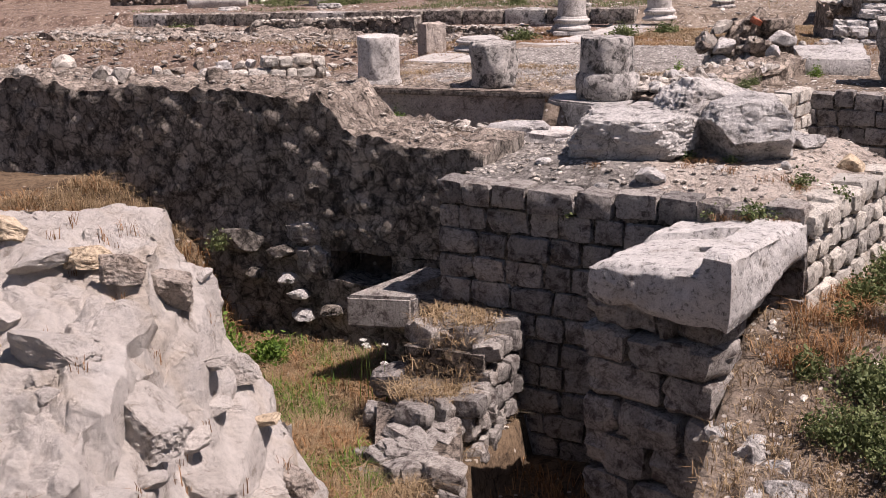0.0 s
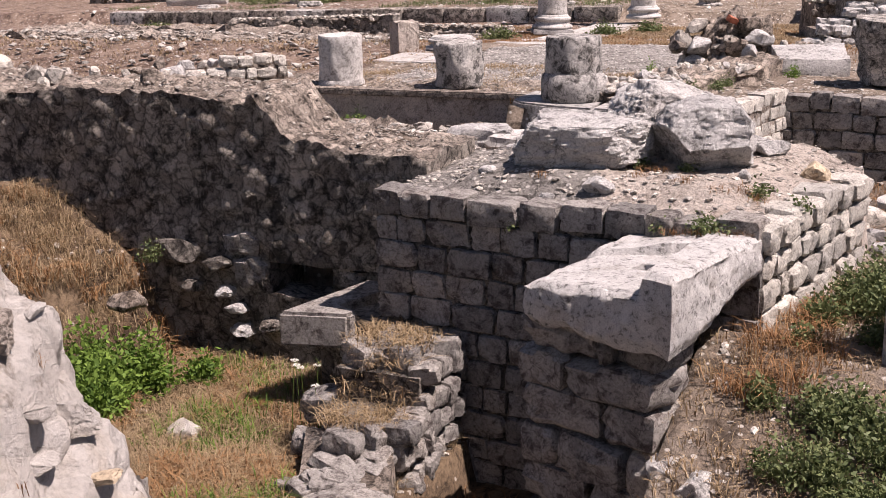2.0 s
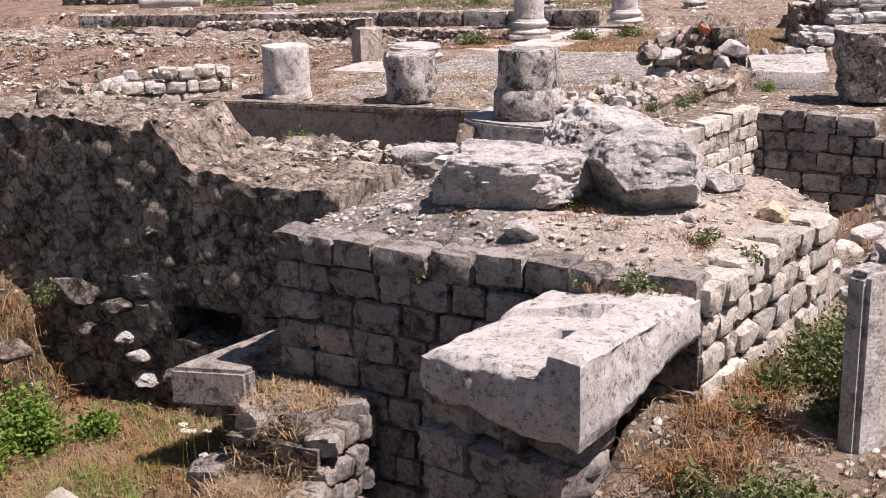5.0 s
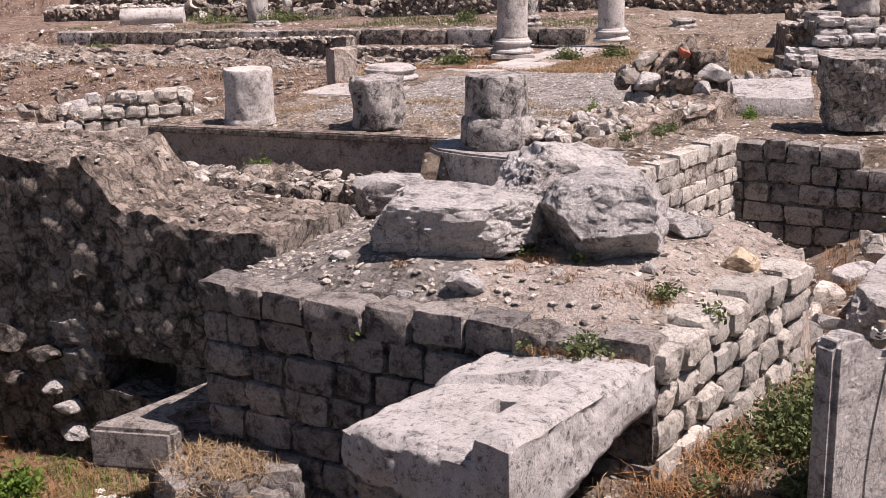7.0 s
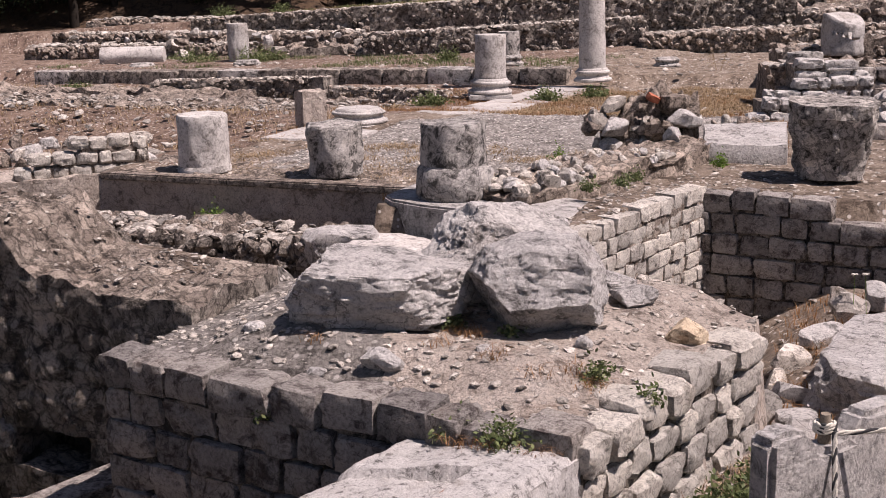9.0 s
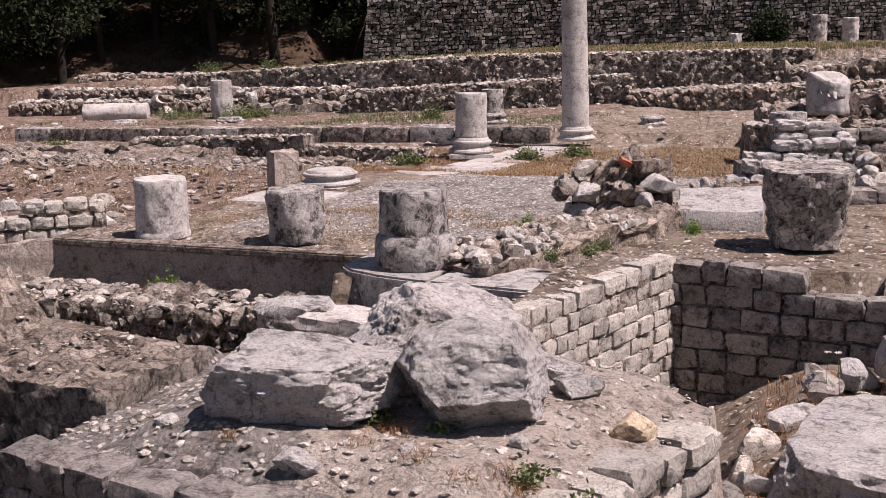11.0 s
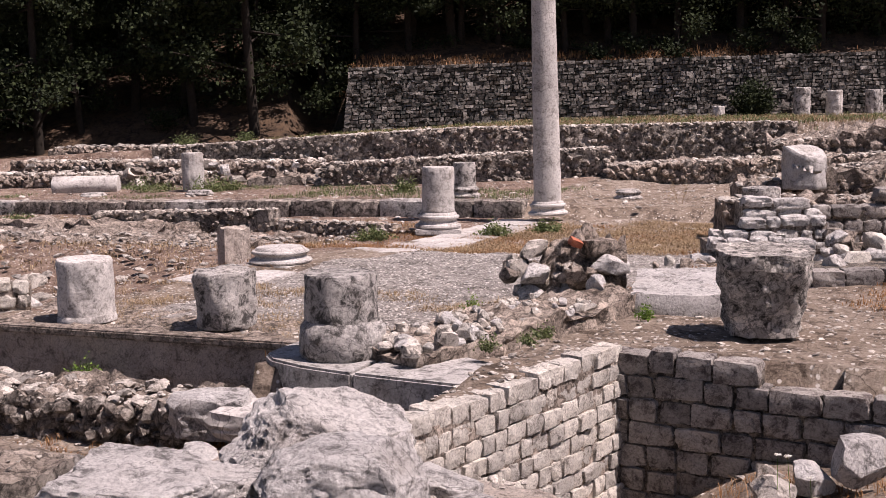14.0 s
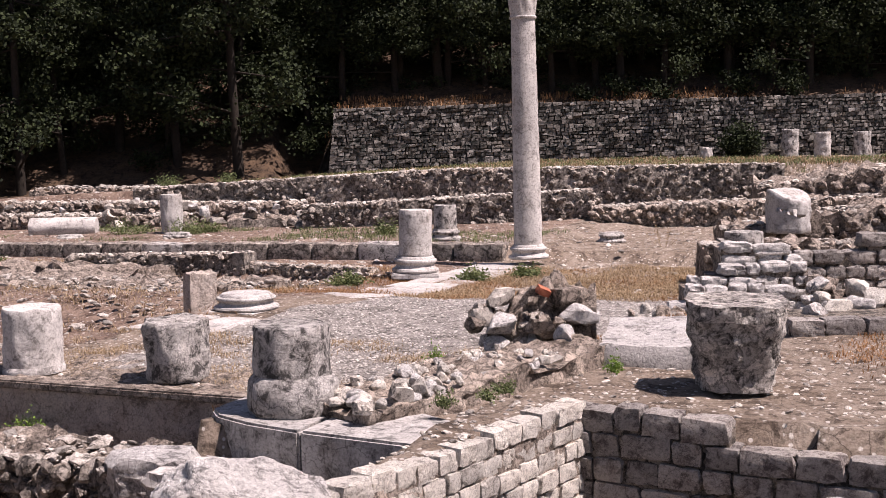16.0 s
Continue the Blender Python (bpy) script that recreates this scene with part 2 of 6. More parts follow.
def bm_mesh(name, bm, mat, smooth=False):
    me = bpy.data.meshes.new(name)
    bm.to_mesh(me)
    bm.free()
    me.materials.append(mat)
    if smooth:
        me.polygons.foreach_set("use_smooth", [True] * len(me.polygons))
    return me


def fbm(p, octaves=4):
    return noise.fractal(p, 1.0, 2.0, octaves, noise_basis="PERLIN_ORIGINAL")


def stone_mesh(name, seed, mat, cuts=4, rough=0.08, round_=0.10):
    """A unit block with worn, uneven faces and rounded edges; scaled to its place."""
    bm = bmesh.new()
    bmesh.ops.create_cube(bm, size=1.0)
    bmesh.ops.subdivide_edges(bm, edges=bm.edges[:], cuts=cuts, use_grid_fill=True)
    rng = random.Random(seed)
    skew = [Vector((rng.uniform(-.05, .05), rng.uniform(-.05, .05), rng.uniform(-.05, .05))) for _ in range(8)]
    for v in bm.verts:
        p = v.co * 2
        a = sorted((abs(p.x), abs(p.y), abs(p.z)), reverse=True)
        edge = max(0.0, a[1] - 0.45) / 0.55
        corner = max(0.0, a[2] - 0.45) / 0.55
        k = 1 - round_ * (0.5 * edge ** 2 + 0.6 * corner ** 2)
        q = v.co * k
        i = (p.x > 0) + 2 * (p.y > 0) + 4 * (p.z > 0)
        q += skew[i] * max(0.0, a[2])
        s = Vector((seed * 7.1, seed * 3.3, seed * 1.7))
        q += v.co.normalized() * rough * (noise.noise(v.co * 3.2 + s) + 0.7 * noise.noise(v.co * 8 + s))
        v.co = q
    me = bm_mesh(name, bm, mat, True)
    me.set_sharp_from_angle(angle=radians(28))
    return me


def pool(name, mat, n, **kw):
    return [stone_mesh(name, 11 * i + len(name), mat, **kw) for i in range(n)]


def box_mesh(name, lo, hi, mat):
    bm = bmesh.new()
    bmesh.ops.create_cube(bm, size=1.0)
    for v in bm.verts:
        v.co = Vector([lo[i] if v.co[i] < 0 else hi[i] for i in range(3)])
    return bm_mesh(name, bm, mat)


def ashlar(name, label, p0, p1, top, bottom, meshes, core_mat, course=0.235, length=0.34, depth=0.30, core=0.5, seed=1, top_bulge=0.0, batter=0.0, drop=None, joint=0.02, category="wall", recess=0.045):
    """A coursed wall whose outer face runs from p0 to p1, outside to the right; every stone is a piece of its own.
    drop(u) lowers the top along the run, in metres."""
    rng = random.Random(seed)
    a, c = Vector((*p0, 0)), Vector((*p1, 0))
    run = (c - a).length
    d = (c - a) / run
    yaw = math.atan2(d.y, d.x)
    frame_m = Matrix.Translation((a.x, a.y, 0)) @ Matrix.Rotation(yaw, 4, "Z")
    n_c = max(1, round((top - bottom) / course))
    h = (top - bottom) / n_c
    # recessed core, stepped along the run
    bm = bmesh.new()
    n_seg = max(1, int(run / 0.3))
    for i in range(n_seg):
        u0, u1 = run * i / n_seg, run * (i + 1) / n_seg
        t = top - 0.11 - (max(drop(u0), drop(u1)) if drop else 0)
        r = bmesh.ops.create_cube(bm, size=1.0)
        for v in r["verts"]:
            v.co = Vector((u0 if v.co.x < 0 else u1, recess if v.co.y < 0 else core, bottom if v.co.z < 0 else t))
    bmesh.ops.remove_doubles(bm, verts=bm.verts[:], dist=0.001)
    wall = tagged(new(name, bm_mesh(name, bm, core_mat)), label, category, kind="structure")
    wall.matrix_basis = frame_m
    k = 0
    for ci in range(n_c):
        z1 = top - ci * h
        u = -rng.uniform(0, 0.12) if ci % 2 else 0.0
        while u < run - 0.05:
            ln = length * rng.uniform(0.62, 1.4)
            ln = min(ln, run - u + rng.uniform(0, 0.03))
            if run - (u + ln) < 0.14:
                ln = run - u
            u0 = max(u, 0.0)
            mid = u0 + (u + ln - u0) / 2
            cut = drop(mid) if drop else 0.0
            if z1 - h * 0.55 < top - cut and ln > 0.05:
                hh = h - joint * rng.uniform(0.4, 1.2)
                out = rng.uniform(-0.02, 0.025) + (top_bulge if ci == 0 else 0) + batter * ci * h
                zc = z1 - h / 2 + rng.uniform(-0.008, 0.008)
                if ci == 0:
                    zc += rng.uniform(-0.025, 0.03)
                m = Matrix.LocRotScale((mid, depth / 2 - out, zc), Euler((rng.uniform(-.03, .03), rng.uniform(-.02, .02), rng.uniform(-.035, .035))),
                                       (u + ln - u0 - joint * rng.uniform(0.4, 1.3), depth, hh))
                part("stone", meshes[k % len(meshes)], wall, m=m)
                k += 1 + rng.randrange(3)
            u += ln
    return wall


def rock_mesh(name, dims, mat, seed, planes=9, sub=4, lump=0.10, tight=0.72, smooth=True, boxy=0.6, sharp=21):
    """A broken boulder: a ball cut by planes into facets, then roughened."""
    rng = random.Random(seed)
    bm = bmesh.new()
    bmesh.ops.create_icosphere(bm, subdivisions=sub, radius=1.0)
    cutters = []
    for _ in range(planes + 6):
        n = Vector((rng.gauss(0, 1), rng.gauss(0, 1), rng.gauss(0, 0.8))).normalized()
        cutters.append((n, rng.uniform(tight - 0.10, tight + 0.26)))
    cutters.append((Vector((0, 0, -1)), 0.66))
    s = Vector((seed * 3.7, seed * 1.3, seed * 9.1))
    for v in bm.verts:
        big = max(abs(v.co.x), abs(v.co.y), abs(v.co.z))
        p = v.co / big ** boxy
        for n, dist in cutters:
            e = p.dot(n) - dist
            if e > 0:
                p -= n * e
        vor = noise.voronoi(v.co * 1.3 + s)[0]
        p += v.co * lump * (0.7 * fbm(v.co * 1.6 + s, 3) + 0.55 * fbm(v.co * 4 + s, 4) + 0.35 * fbm(v.co * 11 + s, 3) - 0.35 * max(0.0, 0.10 - (vor[1] - vor[0])) * 4)
        v.co = Vector((p.x * dims[0] / 1.75, p.y * dims[1] / 1.75, p.z * dims[2] / 1.45))
    me = bm_mesh(name, bm, mat, smooth)
    me.set_sharp_from_angle(angle=radians(sharp))
    return me


def rock(name, label, loc, dims, mat, seed, yaw=0, tilt=(0, 0), category="rock", parent=None, **kw):
    me = rock_mesh(name, dims, mat, seed, **kw)
    me.transform(Euler((radians(tilt[0]), radians(tilt[1]), radians(yaw))).to_matrix().to_4x4())
    low = min(v.co.z for v in me.vertices)
    me.transform(Matrix.Translation((0, 0, -low)))
    ob = new(name, me)
    ob.matrix_basis = pose(*loc)
    if parent is not None:
        ob.parent = parent
        return ob
    return tagged(ob, label, category)


def lathe(name, profile, mat, seg=40, rough=0.0, seed=0, flutes=0, smooth=True):
    """A turned solid from (radius, height) pairs, with worn surface."""
    verts, faces = [], []
    n = len(profile)
    for j, (r, z) in enumerate(profile):
        for i in range(seg):
            a = 2 * math.pi * i / seg
            rr = r
            p = Vector((math.cos(a), math.sin(a), z * 1.3))
            if rough:
                rr += rough * (fbm(p * 2.2 + Vector((seed, seed * 2, 0)), 4))
            verts.append((rr * math.cos(a), rr * math.sin(a), z + (rough * 0.7 * noise.noise(p * 2.5 + Vector((seed, 0, 9))) if j > 1 else 0)))
    for j in range(n - 1):
        for i in range(seg):
            k = (i + 1) % seg
            faces.append((j * seg + i, j * seg + k, (j + 1) * seg + k, (j + 1) * seg + i))
    faces.append(tuple(reversed(range(seg))))
    top = len(verts)
    # a worn top: rings in to the middle
    last = (n - 1) * seg
    r0, z0 = profile[-1]
    rings = [last]
    for q in (0.66, 0.33):
        rings.append(len(verts))
        for i in range(seg):
            a = 2 * math.pi * i / seg
            p = Vector((math.cos(a) * r0 * q, math.sin(a) * r0 * q, 3.0))
            verts.append((p.x, p.y, z0 + rough * 0.9 * noise.noise(p * 4 + Vector((seed, 0, 0)))))
    for ra, rb in zip(rings, rings[1:]):
        for i in range(seg):
            k = (i + 1) % seg
            faces.append((ra + i, ra + k, rb + k, rb + i))
    faces.append(tuple(rings[-1] + i for i in range(seg)))
    me = mesh_of(name, verts, faces, mat)
    if smooth:
        me.polygons.foreach_set("use_smooth", [len(p.vertices) == 4 for p in me.polygons])
        try:
            me.set_sharp_from_angle(angle=radians(42))
        except AttributeError:
            pass
    return me


def column_base(prefix, r, mat, parent, z=0.0, plinth=True):
    """Attic base: square plinth, two rolls with a hollow between."""
    h = 0.0
    if plinth:
        bm = bmesh.new()
        bmesh.ops.create_cube(bm, size=1.0)
        for v in bm.verts:
            v.co = Vector((v.co.x * r * 2.75, v.co.y * r * 2.75, (v.co.z + 0.5) * r * 0.32 + z))
        bmesh.ops.bevel(bm, geom=bm.edges[:], offset=0.025, segments=2, affect="EDGES")
        part("plinth", bm_mesh("plinth", bm, mat), parent)
        h = r * 0.32
    prof = [(1.22, 0.0), (1.36, 0.05), (1.40, 0.14), (1.36, 0.24), (1.22, 0.29), (1.20, 0.33), (1.13, 0.42), (1.13, 0.50), (1.20, 0.57), (1.26, 0.62), (1.28, 0.70), (1.24, 0.78), (1.12, 0.82), (1.10, 0.90), (1.02, 0.98)]
    part("base", lathe("base", [(r * a, z + h + r * b) for a, b in prof], mat, 40, 0.012, 3), parent)
    return h + r * 0.98


def tufts(name, label, points, mat, blade=0.16, width=0.008, per=14, spread=0.10, lean=0.5, seed=0, category="grass", kind="stuff", zmin=None):
    """Blades of grass round the given points, joined."""
    rng = random.Random(seed)
    V, F = [], []
    for (x, y, z) in points:
        for _ in range(per):
            a = rng.uniform(0, 2 * math.pi)
            r = spread * math.sqrt(rng.random())
            bx, by = x + r * math.cos(a), y + r * math.sin(a)
            bz = z
            L = blade * rng.uniform(0.45, 1.2)
            w = width * rng.uniform(0.6, 1.4)
            th = rng.uniform(0, 2 * math.pi)
            ln = lean * rng.uniform(0.3, 1.6)
            dx, dy = math.cos(th), math.sin(th)
            ux, uy = -dy * w, dx * w
            h1, h2 = L * 0.6, L * (1.0 - 0.25 * min(ln, 1.5))
            o1, o2 = L * ln * 0.3, L * ln * 0.95
            i = len(V)
            V += [(bx - ux, by - uy, bz - 0.02), (bx + ux, by + uy, bz - 0.02), (bx + dx * o1 + ux * .7, by + dy * o1 + uy * .7, bz + h1),
                  (bx + dx * o1 - ux * .7, by + dy * o1 - uy * .7, bz + h1), (bx + dx * o2, by + dy * o2, bz + h2)]
            F += [(i, i + 1, i + 2, i + 3), (i + 3, i + 2, i + 4)]
    return tagged(new(name, mesh_of(name, V, F, mat)), label, category, kind=kind)


def bush_mesh(name, size, mat, leaves=700, leaf=0.035, seed=0, upright=0.3):
    """Leaves on many small sprays: an uneven clump with gaps."""
    rng = random.Random(seed)
    V, F = [], []
    sx, sy, sz = size
    sprays = max(6, leaves // 22)
    for s in range(sprays):
        a = rng.uniform(0, 2 * math.pi)
        r = math.sqrt(rng.random())
        tip = Vector((math.cos(a) * r * sx / 2, math.sin(a) * r * sy / 2, sz * (1 - 0.55 * r * r) * rng.uniform(0.45, 1.08)))
        root = Vector((tip.x * 0.25, tip.y * 0.25, 0))
        # the stem
        i = len(V)
        V += [tuple(root), tuple(root + Vector((0.006, 0.004, 0))), tuple(tip)]
        F.append((i, i + 1, i + 2))
        for q in range(22):
            t = rng.uniform(0.25, 1.0)
            p = root.lerp(tip, t) + Vector((rng.gauss(0, 1), rng.gauss(0, 1), rng.gauss(0, 1))) * leaf * 0.9
            if p.z < 0.01:
                p.z = 0.01
            d = Vector((rng.gauss(0, 1), rng.gauss(0, 1), rng.gauss(upright, 0.7))).normalized()
            w = d.cross(Vector((rng.gauss(0, 1), rng.gauss(0, 1), rng.gauss(0, 1)))).normalized()
            L = leaf * rng.uniform(0.7, 1.5)
            i = len(V)
            V += [tuple(p), tuple(p + d * L * .5 + w * L * .26), tuple(p + d * L), tuple(p + d * L * .5 - w * L * .26)]
            F.append((i, i + 1, i + 2, i + 3))
    return mesh_of(name, V, F, mat)


def bush(name, label, loc, size, mat, seed, leaves=700, leaf=0.035, category="plant", upright=0.3):
    ob = new(name, bush_mesh(name, size, mat, leaves, leaf, seed, upright))
    ob.matrix_basis = pose(*loc)
    return tagged(ob, label, category)


PEB = []
for _s in range(5):
    _bm = bmesh.new()
    bmesh.ops.create_icosphere(_bm, subdivisions=1, radius=0.5)
    _r = random.Random(_s + 50)
    for _v in _bm.verts:
        _v.co *= _r.uniform(0.72, 1.15)
        _v.co.z *= 0.62
    PEB.append(([tuple(v.co) for v in _bm.verts], [tuple(v.index for v in f.verts) for f in _bm.faces]))
    _bm.free()


def scatter(name, label, points, mat, smin=0.02, smax=0.10, seed=0, category="stones", sink=0.22, flat=0.75):
    """Loose stones at the given places, joined."""
    rng = random.Random(seed)
    V, F = [], []
    for (x, y, z) in points:
        pv, pf = PEB[rng.randrange(5)]
        s = smin + (smax - smin) * rng.random() ** 2.6
        a, b2 = rng.uniform(0, 6.28), rng.uniform(0.7, 1.5)
        ca, sa = math.cos(a), math.sin(a)
        tx, ty = rng.uniform(-.3, .3), rng.uniform(-.3, .3)
        i = len(V)
        for (px, py, pz) in pv:
            X, Y, Z = px * s * b2, py * s, pz * s * flat
            Z += X * tx + Y * ty
            V.append((x + X * ca - Y * sa, y + X * sa + Y * ca, z + Z + s * (0.31 * flat - sink)))
        F += [tuple(i + k for k in f) for f in pf]
    return tagged(new(name, mesh_of(name, V, F, mat)), label, category, kind="stuff")


# ---- the ground ----
def smooth01(t):
    t = min(1.0, max(0.0, t))
    return t * t * (3 - 2 * t)


def recede_x(y):
    """The pit's long side wall, seen in plan."""
    return -2.88 + (y - 13.6) * (0.78 / 3.35)


def right_x(y):
    """The near terrace's right wall, seen in plan."""
    return -1.12 + (y - 9.32) * (0.52 / 2.4)


def pit_y(x):
    return 16.98 - 0.10 * (x + 2.1)


def front_y(x):
    return 9.69 - (x + 4.46) * 0.112


def far_level(x, y):
    return 0.56 - 0.38 * smooth01((y - 20) / 9.5) + 0.011 * min(0.0, x + 9)


def s2_y(x):
    """Edge of the far colonnade's step."""
    return 33.3 + 0.055 * (x + 12.1)


def ground_z(x, y):
    n = 0.05 * noise.noise(Vector((x * 0.9, y * 0.9, 3.0))) + 0.025 * noise.noise(Vector((x * 3.1, y * 3.1, 8.0))) + 0.012 * noise.noise(Vector((x * 9, y * 9, 1.0)))
    if y > 17.3 or (y > 17.0 and x < recede_x(y) - 0.12) or (y > 16.7 and x > -10.2 and x < -5.4) or (x > recede_x(y) + 0.25 and y > pit_y(x) + 0.25):
        z = 0.56 if x < -2.6 else 0.64
        if x < -10.2:
            z -= 0.45 * smooth01((-10.2 - x) / 2.0) * smooth01((24 - y) / 3)
        if x < -9.7 and y > 19.5:
            z -= 0.32 * smooth01((-9.7 - x) / 0.5) * smooth01((y - 19.5) / 1.5) * smooth01((26 - y) / 3)
        if y > 22:
            k = smooth01((y - 22) / 5)
            z = z * (1 - k) + far_level(x, y) * k
        if y > 24 and x < -9.5:       # sunken strip before the far step
            z -= 0.42 * smooth01((y - 25) / 2) * smooth01((-11.0 - x) / 2) * smooth01((30.6 - y) / 0.4)
        if y > s2_y(x) + 0.4:
            z = 0.53 + 0.0145 * (x + 12.1) + 0.006 * (y - s2_y(x)) if x < -9 else 0.53 + 0.0145 * (x + 12.1) - 0.2 * smooth01((x + 9) / 2)
        if y > 40:
            k = smooth01((y - tw_y(x) - 0.3) / 0.4)
            z += (min(2.02, 1.45 + 0.05 * (x + 27)) - z) * k
        if y > 47:
            z += 0.01 * (y - 47)
        f = -(x - 1.11) * 0.415 + (y - 6.37) * 0.91
        if f > 51:
            s = (x - 1.11) * 0.91 + (y - 6.37) * 0.415
            if s < -6.5:
                z += min(f - 51, 45) * 0.42 * smooth01((f - 51) / 3)
        return z + n
    if y > 11.9 and x > recede_x(y) - 0.12 and (x > right_x(y) or y > 12.15):
        # the pit, shallower towards its open side
        z = -1.0 + 0.75 * smooth01((x + 2.0) / 1.6)
        if x > -0.2:
            z += 0.25 * smooth01((x + 0.2) / 2)
        return z + n * 2
    if (y > 11.2 and x < -4.4) or (y > 10.75 and x > -4.4) or (y > front_y(x) + 0.2 and -4.4 < x < right_x(y) - 0.2):
        if x > right_x(y) - 0.1 and y < 12.3:
            return -0.06 + n
        z = 0.72 + 0.20 * smooth01((y - front_y(x) - 0.2) / 0.55) * smooth01((right_x(y) - 0.15 - x) / 0.6) * smooth01((x + 4.3) / 0.8) * smooth01((12.9 - y) / 0.7)
        if x < -4.4:
            z = 0.84
        if x < -3.0:
            z -= 0.88 * smooth01((y - 11.95 - 0.15 * math.sin(x * 1.7)) / 1.15) * smooth01((-3.0 - x) / 0.5)
            if x < -5.3:      # gully before the low wall
                z -= 0.20 * smooth01((y - 13.3) / 0.7) * smooth01((-5.3 - x) / 0.5)
            if x > -5.6 and y > 15.7:
                z = 0.55
        return z + n
    if x > -1.6:
        # grassy slope beside the terrace, and the bank on which the camera goes
        z = -0.04 - 0.36 * max(0.0, 9.1 - y) - 0.04 * (x + 1.1)
        z = max(z, -0.95)
        edge = 0.17 * y + 0.05
        if y < 6.6:
            z += (1.45 - z) * smooth01((x - edge) / 0.5) * smooth01((6.9 - y) / 0.6)
        return z + n
    if x > -3.55:
        return -1.75 + n
    # the sunken yard, rising on its far side
    z = -1.36 + 1.05 * smooth01((-7.2 - x) / 0.75) + 0.65 * smooth01((-7.7 - x) / 1.4)
    z += 0.1 * smooth01((9.4 - y) / 2)
    return z + n * 1.5


def axis(lo, mid_lo, fine_lo, fine_hi, mid_hi, hi):
    """Grid lines: fine in the middle, coarser to either side, then growing out to the horizon."""
    out = list(np.arange(fine_lo, fine_hi, 0.09))
    x, st = fine_hi, 0.09
    while x < hi:
        out.append(x)
        st = min(st * 1.06, 0.38) if x < mid_hi else st * 1.25
        x += st
    out.append(hi)
    x, st = fine_lo, 0.09
    while True:
        st = min(st * 1.06, 0.38) if x > mid_lo else st * 1.25
        x -= st
        if x <= lo:
            break
        out.insert(0, x)
    out.insert(0, lo)
    return out


def tw_y(x):
    """The far terrace wall's face, seen in plan."""
    return 44.7 + 0.214 * (x + 15.3) if x < -15.3 else 44.8 + 0.447 * (x + 15.35)


def in_court(x, y):
    """The gravelled part of the court."""
    w = 0.5 * noise.noise(Vector((x * 0.8, y * 0.8, 6)))
    return y > 17.6 and -8.4 + w < x < -3.6 + 0.16 * (y - 17) + w and y < 25.2 + 0.5 * (x + 8.3) + w


GX = axis(-900, -36, -11.5, 2.6, 8, 900)
GY = axis(-900, 2, 5.5, 20.0, 58, 1500)
_V = [(x, y, ground_z(x, y)) for y in GY for x in GX]
_w = len(GX)
_F = [(j * _w + i, j * _w + i + 1, (j + 1) * _w + i + 1, (j + 1) * _w + i) for j in range(len(GY) - 1) for i in range(_w - 1)]
_me = mesh_of("ground", _V, _F, M_DIRT, True)
_me.materials.append(M_LITTER)
for _m in (M_BED, M_YARD, M_RED, M_COURT):
    _me.materials.append(_m)
for _p in _me.polygons:
    _c = _p.center
    # dark litter runs further forward on the left, as the wood's shade does
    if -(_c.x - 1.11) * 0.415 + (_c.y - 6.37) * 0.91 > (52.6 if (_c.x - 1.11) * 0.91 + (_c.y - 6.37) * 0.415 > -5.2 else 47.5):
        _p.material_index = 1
    elif -3.6 < _c.x < right_x(_c.y) and front_y(_c.x) < _c.y < 12.6 and _c.x > -2.9 + 0.5 * noise.noise(_c * 2.1) - 0.5 * (_c.y - 10.6):
        _p.material_index = 2
    elif -4.5 < _c.x < right_x(_c.y) and front_y(_c.x) < _c.y < 13.2:
        _p.material_index = 5
    elif _c.y < 10.6 and _c.x < -2.4:
        _p.material_index = 3
    elif in_court(_c.x, _c.y):
        _p.material_index = 5
    elif _c.x < -9.6 and 17.4 < _c.y < 48:
        _p.material_index = 4
tagged(new("ground", _me), "dry stony earth with bleached grass and limestone chips", "ground", kind="structure")

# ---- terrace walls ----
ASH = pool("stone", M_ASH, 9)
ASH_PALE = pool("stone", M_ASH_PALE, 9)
ROUGH = pool("stone", M_ASH, 7, rough=0.10, round_=0.17)
# front and end walls take the shade tone, the side walls the sunlit tone
ashlar("wall_terrace_front", "coursed weathered limestone block wall, toned dark for its shaded face, above a sunken yard", (-4.46, 9.69), (-1.13, 9.32), 0.79, -1.80, ASH, M_MORTAR, 0.235, 0.33, seed=4, top_bulge=0.03)
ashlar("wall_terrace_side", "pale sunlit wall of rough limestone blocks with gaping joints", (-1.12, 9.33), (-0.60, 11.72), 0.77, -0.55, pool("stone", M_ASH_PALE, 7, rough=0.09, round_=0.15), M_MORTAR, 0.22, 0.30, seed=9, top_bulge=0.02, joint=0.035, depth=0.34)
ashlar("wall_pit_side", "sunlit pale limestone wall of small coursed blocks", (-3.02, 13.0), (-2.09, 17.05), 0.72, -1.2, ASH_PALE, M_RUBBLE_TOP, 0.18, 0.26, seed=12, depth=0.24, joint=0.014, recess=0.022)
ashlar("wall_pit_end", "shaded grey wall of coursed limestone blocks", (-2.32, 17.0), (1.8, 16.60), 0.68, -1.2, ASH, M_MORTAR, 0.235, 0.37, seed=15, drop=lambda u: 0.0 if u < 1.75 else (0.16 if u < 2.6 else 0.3))


